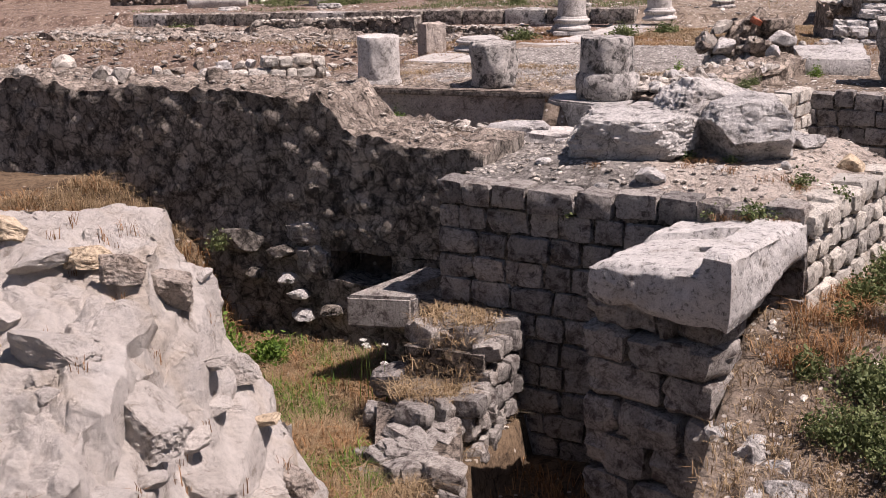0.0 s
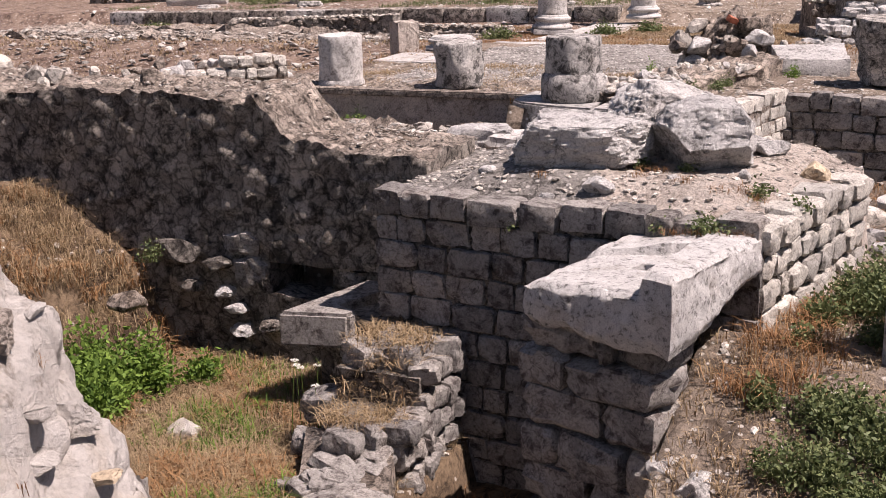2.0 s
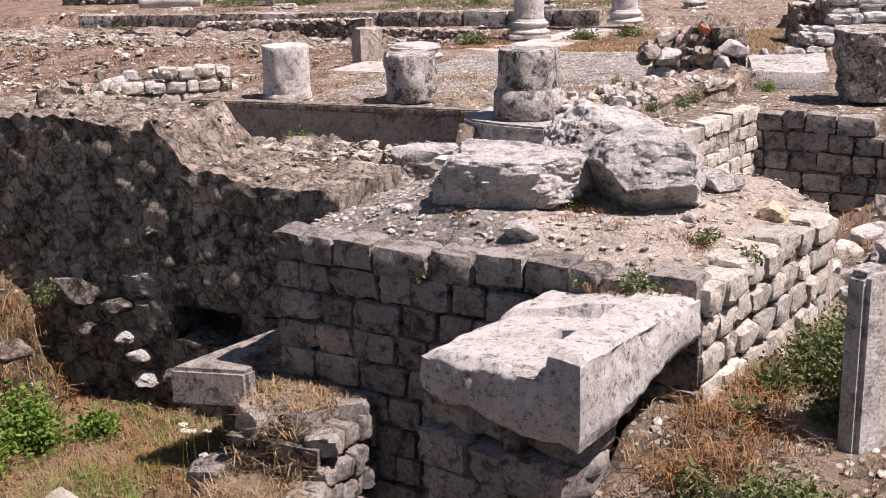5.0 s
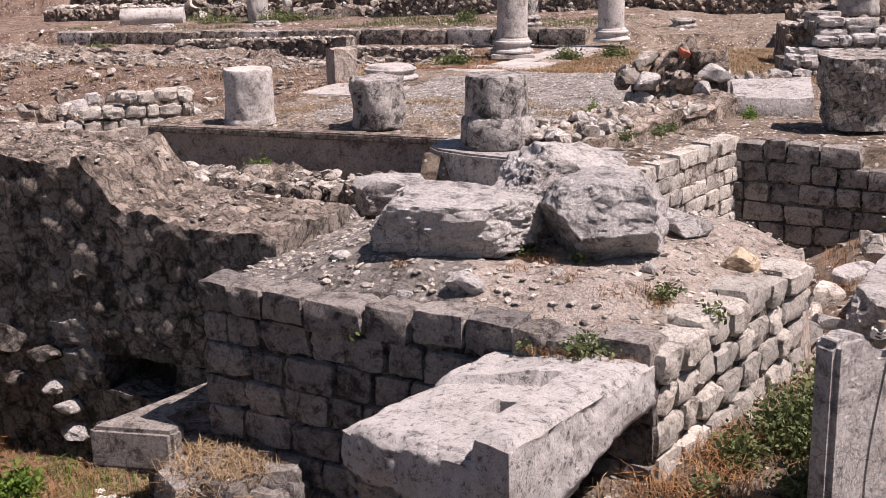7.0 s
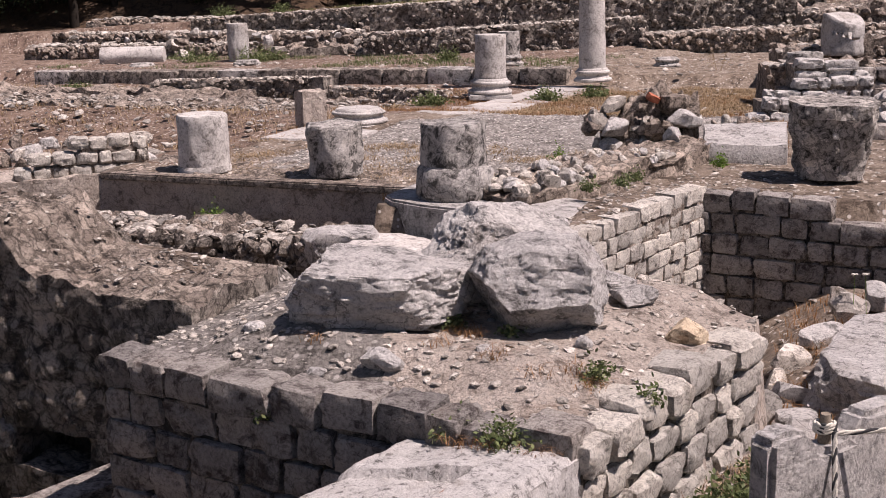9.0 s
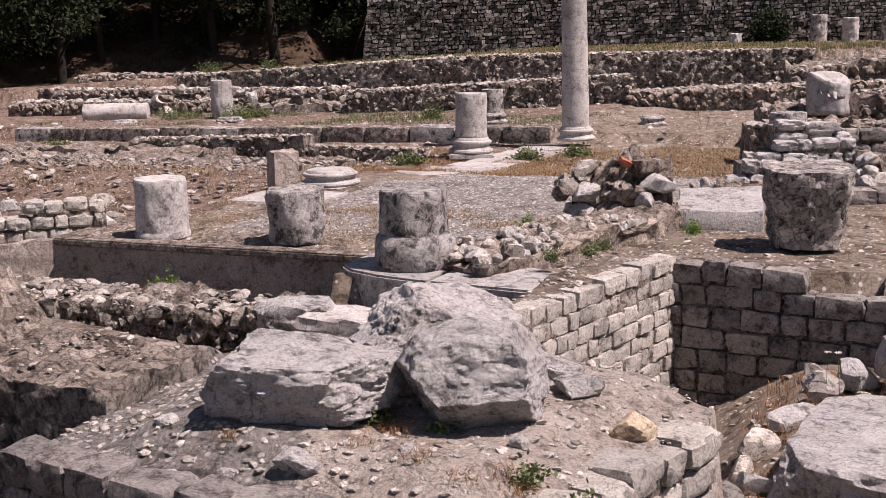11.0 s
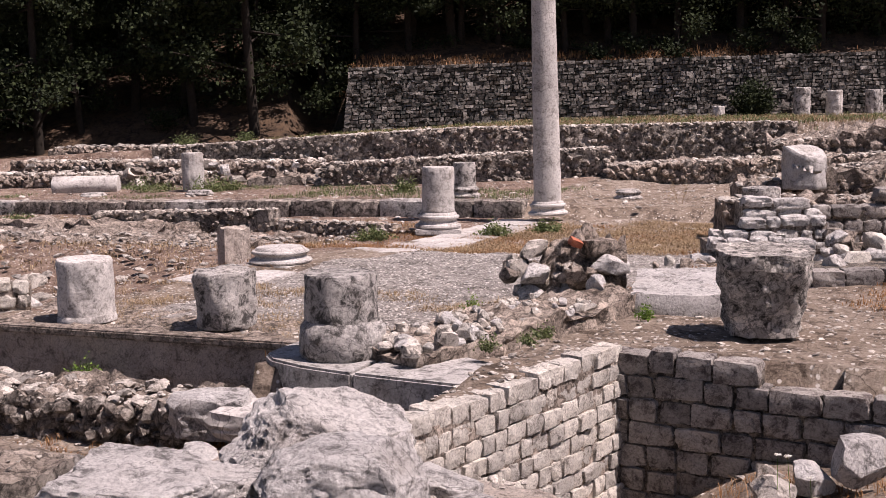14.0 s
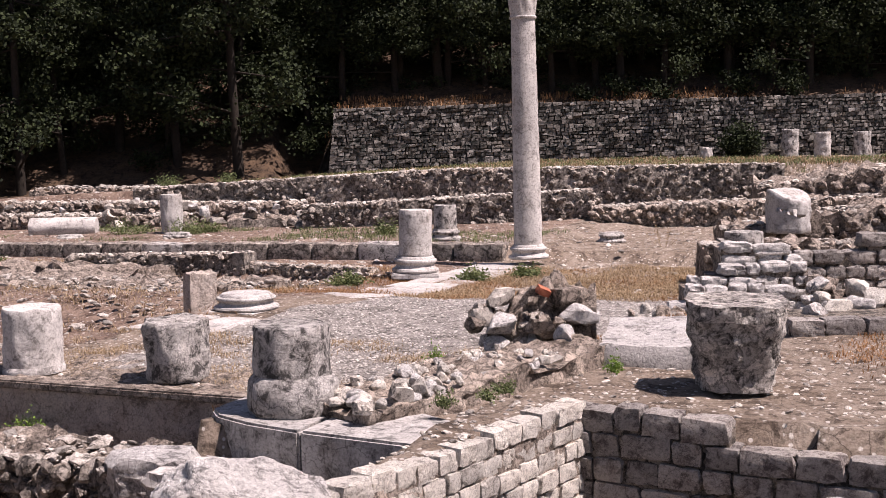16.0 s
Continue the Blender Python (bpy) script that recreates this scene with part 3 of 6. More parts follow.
def rough_wall(name, label, p0, p1, thick, top, bottom, mat, top_mat=None, amp=0.10, step=0.09, seed=0, kind="structure", category="wall", front=1.2):
    """A ruined wall of rubble and mortar: a full body with an uneven face. top(u) gives the crest's height along the run."""
    a, c = Vector((*p0, 0)), Vector((*p1, 0))
    run = (c - a).length
    yaw = math.atan2(c.y - a.y, c.x - a.x)
    nu, nv, nw = max(4, int(run / step)), max(4, int((top(run / 2) - bottom) / step)), max(3, int(thick / step))
    V, F, top_faces = [], [], []
    s = Vector((seed * 5.1, seed * 2.7, seed))

    def put(u, w, z, k, nrm):
        p = Vector((u, w, z))
        v1 = noise.voronoi(p * 3.6 + s)[0]
        v2 = noise.voronoi(p * 8.5 + s)[0]
        o = fbm(p * 1.3 + s, 4) * 0.7 + 0.4 * fbm(p * 6 + s, 3) + 1.1 * min(0.45, v1[1] - v1[0]) + 0.5 * min(0.4, v2[1] - v2[0]) - 0.35
        V.append(tuple(p + nrm * amp * o * k))

    rows = []
    ring = [(0.0, j / nv, Vector((0, -1, 0))) for j in range(nv)] + [(i / nw, 1.0, Vector((0, 0, 1))) for i in range(nw)] + [(1.0, 1 - j / nv, Vector((0, 1, 0))) for j in range(nv + 1)]
    for i in range(nu + 1):
        u = run * i / nu
        t = top(u)
        for (w, v, nrm) in ring:
            k = front if nrm.y < 0 else (1.5 if nrm.z > 0 else 1.0)
            put(u, w * thick, bottom + (t - bottom) * v, k, (nrm + Vector((0, -0.4 if w == 0 else 0.0, 0.4 if v > 0.9 else 0))).normalized())
    m = len(ring)
    for i in range(nu):
        for j in range(m - 1):
            F.append((i * m + j, (i + 1) * m + j, (i + 1) * m + j + 1, i * m + j + 1))
            if nv <= j < nv + nw:
                top_faces.append(len(F) - 1)
    F.append(tuple(range(m)))
    F.append(tuple(nu * m + j for j in reversed(range(m))))
    me = mesh_of(name, V, F, mat, True)
    me.set_sharp_from_angle(angle=radians(32))
    if top_mat:
        me.materials.append(top_mat)
        for f in top_faces:
            me.polygons[f].material_index = 1
    ob = tagged(new(name, me), label, category, kind=kind)
    ob.matrix_basis = Matrix.Translation((a.x, a.y, 0)) @ Matrix.Rotation(yaw, 4, "Z")
    return ob


def left_top(u):
    x = -13.0 + u
    if x < -6.25:
        return 1.36 + 0.04 * math.sin(x * 2.3)
    if x < -5.75:
        return 1.40 - 0.46 * smooth01((x + 6.25) / 0.5)
    return 0.94 - 0.06 * smooth01((x + 5.75) / 1.2)


# the big dark rubble wall, with a drain hole low in its face
rough_wall("wall_yard_upper", "thick dark rubble wall streaked with black lichen", (-13.0, 10.52), (-4.35, 10.56), 1.15, left_top, -0.28, M_RUBBLE, M_RUBBLE_TOP, 0.075, 0.05, seed=3, front=0.75)
rough_wall("wall_yard_lower", "dark rubble wall below a ledge", (-13.0, 10.57), (-6.12, 10.57), 1.0, lambda u: -0.24, -1.9, M_RUBBLE, None, 0.07, 0.085, seed=6)
rough_wall("wall_yard_pier", "dark rubble wall beside the drain hole", (-5.42, 10.57), (-4.3, 10.57), 0.9, lambda u: -0.24, -1.9, M_RUBBLE, None, 0.07, 0.085, seed=7)
rough_wall("wall_drain_back", "dark back of the drain hole", (-6.2, 11.25), (-5.3, 11.25), 0.4, lambda u: -0.2, -1.9, M_RUBBLE, None, 0.05, 0.1, seed=8)
rough_wall("wall_drain_sill", "dark rubble sill of the drain hole", (-6.15, 10.54), (-5.4, 10.54), 0.5, lambda u: -0.62, -1.9, M_RUBBLE, None, 0.05, 0.08, seed=9)
_lintel = tagged(new("drain_surround"), "brownish squared blocks round the drain hole", "stone block")
for _x, _z, _sx, _sz in ((-6.42, -0.12, 0.42, 0.24), (-6.34, -0.42, 0.36, 0.34)):
    part("stone", ROUGH[3], _lintel, m=Matrix.LocRotScale((_x, 10.69, _z), Euler((0, 0.03, 0.05)), (_sx, 0.36, _sz)))
# ledge stones on the lower face
for _i, (_x, _z, _s) in enumerate(((-7.2, -0.30, 0.5), (-6.72, -0.36, 0.34), (-6.62, -0.62, 0.2), (-6.5, -0.78, 0.2), (-6.45, -1.02, 0.22), (-7.05, -0.62, 0.26), (-6.1, -0.95, 0.25))):
    rock("ledge_stone", "rough limestone lump set in the dark wall face", (_x, 10.53, _z - 0.05), (_s, 0.24, _s * 0.42), M_BOULDER if _i in (2, 3, 4) else M_RUBBLE, 60 + _i, sub=3, planes=7)

# the stump of broken masonry at the step of the big wall, and stones along its crest
for _i in range(16):
    _r = random.Random(900 + _i)
    _x = -13 + _r.random() * 5.6
    _y = 10.85 + _r.random() * 0.9
    _s = _r.uniform(0.12, 0.34)
    rock("crest_stone", "loose limestone lump on the crest of the rubble wall", (_x, _y, 1.30), (_s, _s * 0.8, _s * 0.75), M_PEBBLE if _i % 3 else M_RUBBLE_TOP, 100 + _i, sub=2, planes=7, yaw=_i * 40)

# ---- the great hollowed block on its pier ----
def trough_block():
    """A long squared block; its top is cut down but for a rim along one side and the back."""
    ob = tagged(new("threshold_block"), "massive grey-white limestone block with hollowed top on a pier", "stone block")
    fl, fr, br, bl = Vector((-2.58, 8.31)), Vector((-1.43, 7.81)), Vector((-1.14, 9.36)), Vector((-2.15, 9.46))
    nu, nv = 72, 84
    V, F = [], []

    def top_z(u, v):
        n = noise.noise(Vector((v * 7, 3, 0)))
        rim_u = 0.79 - 0.17 * v + 0.012 * n
        hollow = 0.525 + 0.14 * u * (1 - 0.6 * v) + 0.05 * v
        back = smooth01((v - 0.57 - 0.27 * u - 0.02 * n) / 0.02)
        hollow += 0.05 * back
        rim = 0.79 - 0.075 * v
        z = hollow + (rim - hollow) * max(smooth01((u - rim_u) / 0.03), 0.5 * back * smooth01((u - 0.25) / 0.3))
        # the socket hole, and the groove at the rim's foot
        z -= 0.14 * smooth01((0.055 - abs(u - 0.52)) / 0.008) * smooth01((0.065 - abs(v - 0.46)) / 0.008)
        z -= 0.03 * smooth01((0.055 - abs(u - rim_u + 0.06)) / 0.010) * smooth01((0.19 - abs(v - 0.53)) / 0.015)
        return z + 0.008 * fbm(Vector((u * 6, v * 6, 2)), 4) + 0.005 * fbm(Vector((u * 25, v * 25, 2)), 4)

    def plan(u, v):
        p = (fl.lerp(fr, u)).lerp(bl.lerp(br, u), v)
        return p

    for j in range(nv + 1):
        for i in range(nu + 1):
            u, v = i / nu, j / nv
            p = plan(u, v)
            e = min(u, 1 - u, v, 1 - v)
            z = top_z(u, v) - 0.035 * (1 - smooth01(e / 0.035)) - 0.03 * max(0, noise.noise(Vector((u * 9, v * 9, 0)))) * (e < 0.05)
            V.append((p.x, p.y, z))
    w = nu + 1
    F += [(j * w + i, j * w + i + 1, (j + 1) * w + i + 1, (j + 1) * w + i) for j in range(nv) for i in range(nu)]
    edge = [(i, 0) for i in range(nu)] + [(nu, j) for j in range(nv)] + [(i, nv) for i in range(nu, 0, -1)] + [(0, j) for j in range(nv, 0, -1)]
    rings = [[j * w + i for i, j in edge]]
    levels = 16
    for k in range(1, levels + 1):
        t = k / levels
        ring = []
        for i, j in edge:
            u, v = i / nu, j / nv
            p = plan(u, v)
            z0 = V[j * w + i][2]
            zb = 0.235 + 0.17 * smooth01((v - 0.15) / 0.75) * smooth01((u - 0.5) / 0.3) + 0.05 * noise.noise(Vector((u * 5, v * 5, 4)))
            z = z0 + (zb - z0) * t
            c = plan(0.5, 0.5)
            o = (p - c).normalized()
            b = 0.02 * math.sin(t * math.pi) + 0.026 * fbm(Vector((p.x * 4, p.y * 4, z * 4)), 4) + 0.014 * fbm(Vector((p.x * 17, p.y * 17, z * 17)), 4) - 0.06 * max(0, t - 0.8) * 3
            ring.append(len(V))
            V.append((p.x + o.x * b, p.y + o.y * b, z))
        rings.append(ring)
    m = len(edge)
    for a, c in zip(rings, rings[1:]):
        for i in range(m):
            k = (i + 1) % m
            F.append((a[i], c[i], c[k], a[k]))
    F.append(tuple(rings[-1]))
    me = mesh_of("block", V, F, M_LBLOCK, True)
    me.set_sharp_from_angle(angle=radians(48))
    part("block", me, ob)
    part("rust_stain", box_mesh("rust_stain", (-0.05, -0.25, -0.05), (0.05, 0.25, 0.0), M_RUST), ob, "reddish mortar left in a groove", pose(-1.668, 8.70, 0.612, 0, 0, -6))
    return ob


trough_block()

pier = tagged(new("stone_pier"), "pier of rough grey limestone blocks laid dry", "pier")
part("core", box_mesh("core", (-2.48, 8.62, -1.9), (-1.62, 9.3, 0.22), M_MORTAR), pier)
_rows = [(0.26, 0.23, (0.64, 0.12, 0.34)), (0.02, 0.27, (0.38, 0.70)), (-0.26, 0.29, (0.66, 0.42)), (-0.56, 0.30, (0.30, 0.58, 0.22)), (-0.87, 0.31, (0.55, 0.5)), (-1.19, 0.34, (0.4, 0.62)), (-1.54, 0.34, (0.62, 0.42))]
_k = 0
PIER = pool("stone", M_ASH, 5, rough=0.12, round_=0.15)
for _z, _h, _ls in _rows:
    _u = 0.0
    _sc = 1.10 / sum(_ls)
    for _l in _ls:
        _l *= _sc
        _t = (_u + _l / 2) / 1.10
        _x, _y = -2.58 + 1.09 * _t, 8.42 - 0.36 * _t
        _j = random.Random(_k)
        part("stone", (PIER + ROUGH)[(_k * 5) % 12], pier, m=Matrix.LocRotScale((_x, _y + 0.22 + _j.uniform(-.04, .04), _z - _h / 2), Euler((0, _j.uniform(-.06, .06), -0.32 + _j.uniform(-.08, .08))), (_l * 1.0, 0.52, _h * 1.02)))
        _u += _l
        _k += 1
# tumbled stones at the pier's foot
for _i, (_x, _y, _z, _s) in enumerate(((-1.40, 7.92, -0.72, 0.34), (-1.22, 7.75, -0.80, 0.36), (-1.02, 7.62, -0.86, 0.34), (-1.38, 7.62, -1.05, 0.42), (-0.92, 7.42, -0.93, 0.36), (-1.12, 7.38, -1.02, 0.4), (-1.45, 7.75, -1.3, 0.4))):
    rock("fallen_stone", "tumbled grey limestone block at the pier's foot", (_x, _y, _z), (_s, _s * 0.8, _s * 0.8), M_BOULDER, 40 + _i, yaw=_i * 50, planes=8)

# ---- masonry stub and projecting stone in the yard ----
stub = tagged(new("broken_masonry"), "broken stepped stub of rubble masonry with dry moss on top", "masonry")
part("core", box_mesh("core", (-4.46, 8.5, -1.9), (-3.70, 8.9, -1.05), M_RUBBLE), stub)
part("core", box_mesh("core", (-4.46, 8.9, -1.9), (-3.70, 9.5, -0.58), M_RUBBLE), stub)
_r = random.Random(5)
for _i in range(46):
    _x = _r.uniform(-4.62, -3.72)
    _y = _r.uniform(8.38, 9.55)
    _front = min(_x + 4.62, _y - 8.38) < 0.3 or _x > -3.9
    _zt = -0.90 + 0.46 * smooth01((_y - 8.75) / 0.35) - 0.12 * (_x < -4.3)
    _z = _zt if _i % 3 == 0 else _r.uniform(-1.8, _zt)
    _s = _r.uniform(0.2, 0.36)
    if not _front and _i % 3:
        continue
    _m = Matrix.LocRotScale((_x, _y, _z - 0.08), Euler((_r.uniform(-.2, .2), _r.uniform(-.2, .2), _r.uniform(-.5, .5))), (_s * 1.1, _s, _s * 0.75))
    part("stone", ROUGH[_i % 7], stub, m=_m)
for _i in range(7):      # squared face towards the trench
    for _j in range(5):
        _q = random.Random(_i * 9 + _j)
        part("stone", ROUGH[(_i + _j) % 7], stub, m=Matrix.LocRotScale((-3.72 + _q.uniform(-.04, .04), 8.55 + _i * 0.155 + _q.uniform(-.03, .03), -0.60 - _j * 0.21 - 0.30 * (_i < 3) + _q.uniform(-.03, .03)), Euler((_q.uniform(-.2, .2), _q.uniform(-.2, .2), 1.57 + _q.uniform(-.3, .3))), (_q.uniform(0.14, 0.24), 0.26, _q.uniform(0.14, 0.23))))

# its lower front, crumbling towards the trench
_V = [(-4.62, 8.55, -1.9), (-3.72, 8.55, -1.9), (-3.38, 7.62, -1.9), (-4.22, 7.50, -1.9), (-4.56, 8.55, -0.98), (-3.76, 8.55, -1.0), (-3.46, 7.78, -1.16), (-4.16, 7.68, -1.20)]
part("core", mesh_of("core", _V, [(4, 7, 6, 5), (0, 3, 7, 4), (3, 2, 6, 7), (2, 1, 5, 6)], M_RUBBLE_TOP), stub)
for _i in range(44):
    _q = random.Random(900 + _i)
    _t, _w = _q.random() ** 0.7, _q.random()
    _x = (-4.58 + 0.82 * _w) + 0.38 * _t
    _y = 8.55 - 0.95 * _t - 0.06 * (1 - _w)
    _side = abs(_w - 0.5) > 0.36 or _t > 0.82
    _z = -1.02 - 0.18 * _t - (_q.uniform(0.05, 0.5) if _side else 0.04)
    _s = _q.uniform(0.13, 0.30)
    part("stone", ROUGH[_i % 7], stub, m=Matrix.LocRotScale((_x, _y, _z), Euler((_q.uniform(-.25, .25), _q.uniform(-.25, .25), _q.uniform(-.8, .8))), (_s * 1.2, _s, _s * 0.7)))

# darker ashlar tone here stands in for the terrace's shade on the slab
ledge = tagged(new("projecting_slab"), "grey limestone slab jutting from the wall, cut back in its shadow's shape", "stone block")
_bm = bmesh.new()
_pl = [(-5.30, 9.36), (-4.66, 9.50), (-4.64, 9.66), (-4.92, 9.70), (-4.72, 10.18), (-4.6, 10.45), (-5.0, 10.55)]
_lo = [_bm.verts.new((x, y, -0.66)) for x, y in _pl]
_hi = [_bm.verts.new((x, y, -0.34)) for x, y in _pl]
_bm.faces.new(_hi)
_bm.faces.new(list(reversed(_lo)))
for _i in range(len(_pl)):
    _q = (_i + 1) % len(_pl)
    _bm.faces.new((_lo[_i], _lo[_q], _hi[_q], _hi[_i]))
bmesh.ops.bevel(_bm, geom=_bm.edges[:], offset=0.03, segments=2, affect="EDGES")
part("slab", bm_mesh("slab", _bm, M_ASH), ledge)
# lowered corner modelled in place of the terrace wall's cast shadow
_bm = bmesh.new()
_pl = [(-4.90, 9.68), (-4.50, 9.60), (-4.47, 10.5), (-4.7, 10.5)]
_lo = [_bm.verts.new((x, y, -0.9)) for x, y in _pl]
_hi = [_bm.verts.new((x, y, -0.44)) for x, y in _pl]
_bm.faces.new(_hi)
for _i in range(4):
    _q = (_i + 1) % 4
    _bm.faces.new((_lo[_i], _lo[_q], _hi[_q], _hi[_i]))
part("rebate", bm_mesh("rebate", _bm, M_RUBBLE), ledge)
part("support", box_mesh("support", (-5.1, 9.75, -1.9), (-4.55, 10.5, -0.64), M_RUBBLE), ledge)

# ---- boulders on the near terrace ----
def split_boulder(label, loc, dims, yaw, planes, seed, corner=0.35, lump=0.05, cuts=44):
    """A broken boulder: a block cut by the given planes (normal and distance), then scalloped and cracked."""
    bm = bmesh.new()
    bmesh.ops.create_cube(bm, size=2.0)
    bmesh.ops.subdivide_edges(bm, edges=bm.edges[:], cuts=cuts, use_grid_fill=True)
    s = Vector((seed * 3.1, seed * 1.7, seed * 0.9))
    cut = [(Vector(n).normalized(), d) for n, d in planes]
    for v in bm.verts:
        ball = v.co.normalized() * 1.32
        p = v.co.lerp(ball, corner)
        q = p.copy()
        for n, d in cut:
            e = q.dot(n) - d - 0.05 * fbm(p * 1.4 + n * 5 + s, 3)
            if e > 0:
                q -= n * e
        w = q + 0.25 * Vector((fbm(q * 1.5 + s, 2), fbm(q * 1.5 - s, 2), 0))
        vo = noise.voronoi(w * 1.6 + s)[0]
        vs = noise.voronoi(w * 4.2 + s)[0]
        o = lump * (1.1 * min(0.35, vo[1] - vo[0]) + 0.5 * min(0.3, vs[1] - vs[0]) + 0.8 * fbm(q * 2.5 + s, 4) + 0.35 * fbm(q * 9 + s, 4) - 0.3)
        q += v.co.normalized() * o * 2
        v.co = Vector((q.x * dims[0] / 2, q.y * dims[1] / 2, q.z * dims[2] / 2))
    me = bm_mesh("boulder", bm, M_BOULDER, True)
    me.set_sharp_from_angle(angle=radians(26))
    low = min(v.co.z for v in me.vertices)
    me.transform(Matrix.Translation((0, 0, -low)))
    ob = tagged(new("boulder", me), label, "rock")
    ob.matrix_basis = pose(*loc, 0, 0, yaw)


split_boulder("long broken limestone boulder, white scars on grey", (-2.86, 10.52, 0.85), (1.10, 0.66, 0.47), 8,
              [((0.05, -0.10, 1), 0.86), ((-1, -0.1, 0.4), 0.95), ((1, -0.45, 0.1), 0.86), ((0.6, -0.75, -0.05), 0.98), ((0.5, 0, -0.9), 0.95), ((0.15, -1, -0.3), 0.92), ((-0.5, -0.8, -0.2), 1.05), ((0.45, 0.1, 0.9), 1.0)], 3, 0.12)
split_boulder("rounded pale limestone boulder with an undercut face", (-1.85, 10.86, 0.82), (0.77, 0.70, 0.52), 22,
              [((1, -0.25, 0.05), 0.90), ((0, -1, 0.25), 0.95), ((0.1, -0.75, -0.65), 0.92), ((-0.9, -0.3, -0.35), 0.95), ((0.85, -0.1, 0.5), 0.98)], 7, 0.85, 0.04)
split_boulder("angular limestone boulder leaning behind two others", (-2.38, 11.48, 0.80), (0.98, 0.75, 0.61), 22,
              [((-0.8, -0.2, 0.5), 0.86), ((0.5, -0.15, 0.85), 0.84), ((0.1, -1, 0.3), 0.9), ((0.9, -0.4, 0.2), 0.92), ((-0.3, -0.7, 0.6), 0.95)], 13, 0.5)
for _i, (_x, _y, _s, _h) in enumerate(((-2.55, 9.93, 0.26, 0.12), (-2.95, 9.86, 0.15, 0.06), (-1.02, 11.25, 0.30, 0.15), (-1.5, 10.6, 0.14, 0.08), (-1.45, 11.55, 0.34, 0.14), (-1.75, 11.85, 0.40, 0.15), (-3.6, 10.2, 0.14, 0.05), (-2.0, 10.2, 0.12, 0.05), (-3.9, 11.6, 0.2, 0.06), (-3.5, 11.9, 0.3, 0.08))):
    rock("terrace_stone", "smooth brownish stone on the terrace" if _i == 2 else "flat limestone lump lying on the terrace", (_x, _y, ground_z(_x, _y) - 0.03), (_s, _s * 0.72, _h), M_OCHRE if _i == 2 else M_BOULDER, 70 + _i, yaw=_i * 33, planes=4 if _i == 2 else 8, sub=4)

# ---- lower strip between terrace and colonnade ----
rough_wall("wall_corridor", "low remains of a rubble wall", (-12.5, 14.85), (-5.9, 15.12), 1.0, lambda u: 0.14 + 0.05 * math.sin(u * 3), -0.6, M_RUBBLE, M_RUBBLE_TOP, 0.13, 0.06, seed=31)
rock("squared_stone", "squared grey block lying before the plinth", (-5.75, 15.25, -0.06), (0.85, 0.6, 0.36), M_BOULDER, 81, planes=4, yaw=12, tight=0.9, boxy=0.9)
rock("squared_stone", "flat grey slab lying before the plinth", (-5.05, 15.15, -0.04), (1.0, 0.6, 0.3), M_SLAB, 82, planes=4, yaw=5, tight=0.9, boxy=0.9)
rock("squared_stone", "pale flat slab lying before the plinth", (-4.5, 15.0, 0.0), (0.9, 0.7, 0.22), M_SLAB, 83, planes=4, yaw=25, tight=0.9, boxy=0.9)


def slab_poly(name, label, pts, z0, z1, mat, bevel=0.02, category="stone slab", kind="", parent=None):
    bm = bmesh.new()
    lo = [bm.verts.new((x, y, z0)) for x, y in pts]
    hi = [bm.verts.new((x, y, z1)) for x, y in pts]
    bm.faces.new(hi)
    bm.faces.new(list(reversed(lo)))
    for i in range(len(pts)):
        q = (i + 1) % len(pts)
        bm.faces.new((lo[i], lo[q], hi[q], hi[i]))
    bmesh.ops.recalc_face_normals(bm, faces=bm.faces[:])
    bmesh.ops.bevel(bm, geom=bm.edges[:], offset=bevel, segments=2, affect="EDGES")
    me = bm_mesh(name, bm, mat)
    if parent is not None:
        return part(name, me, parent)
    return tagged(new(name, me), label, category, kind=kind)


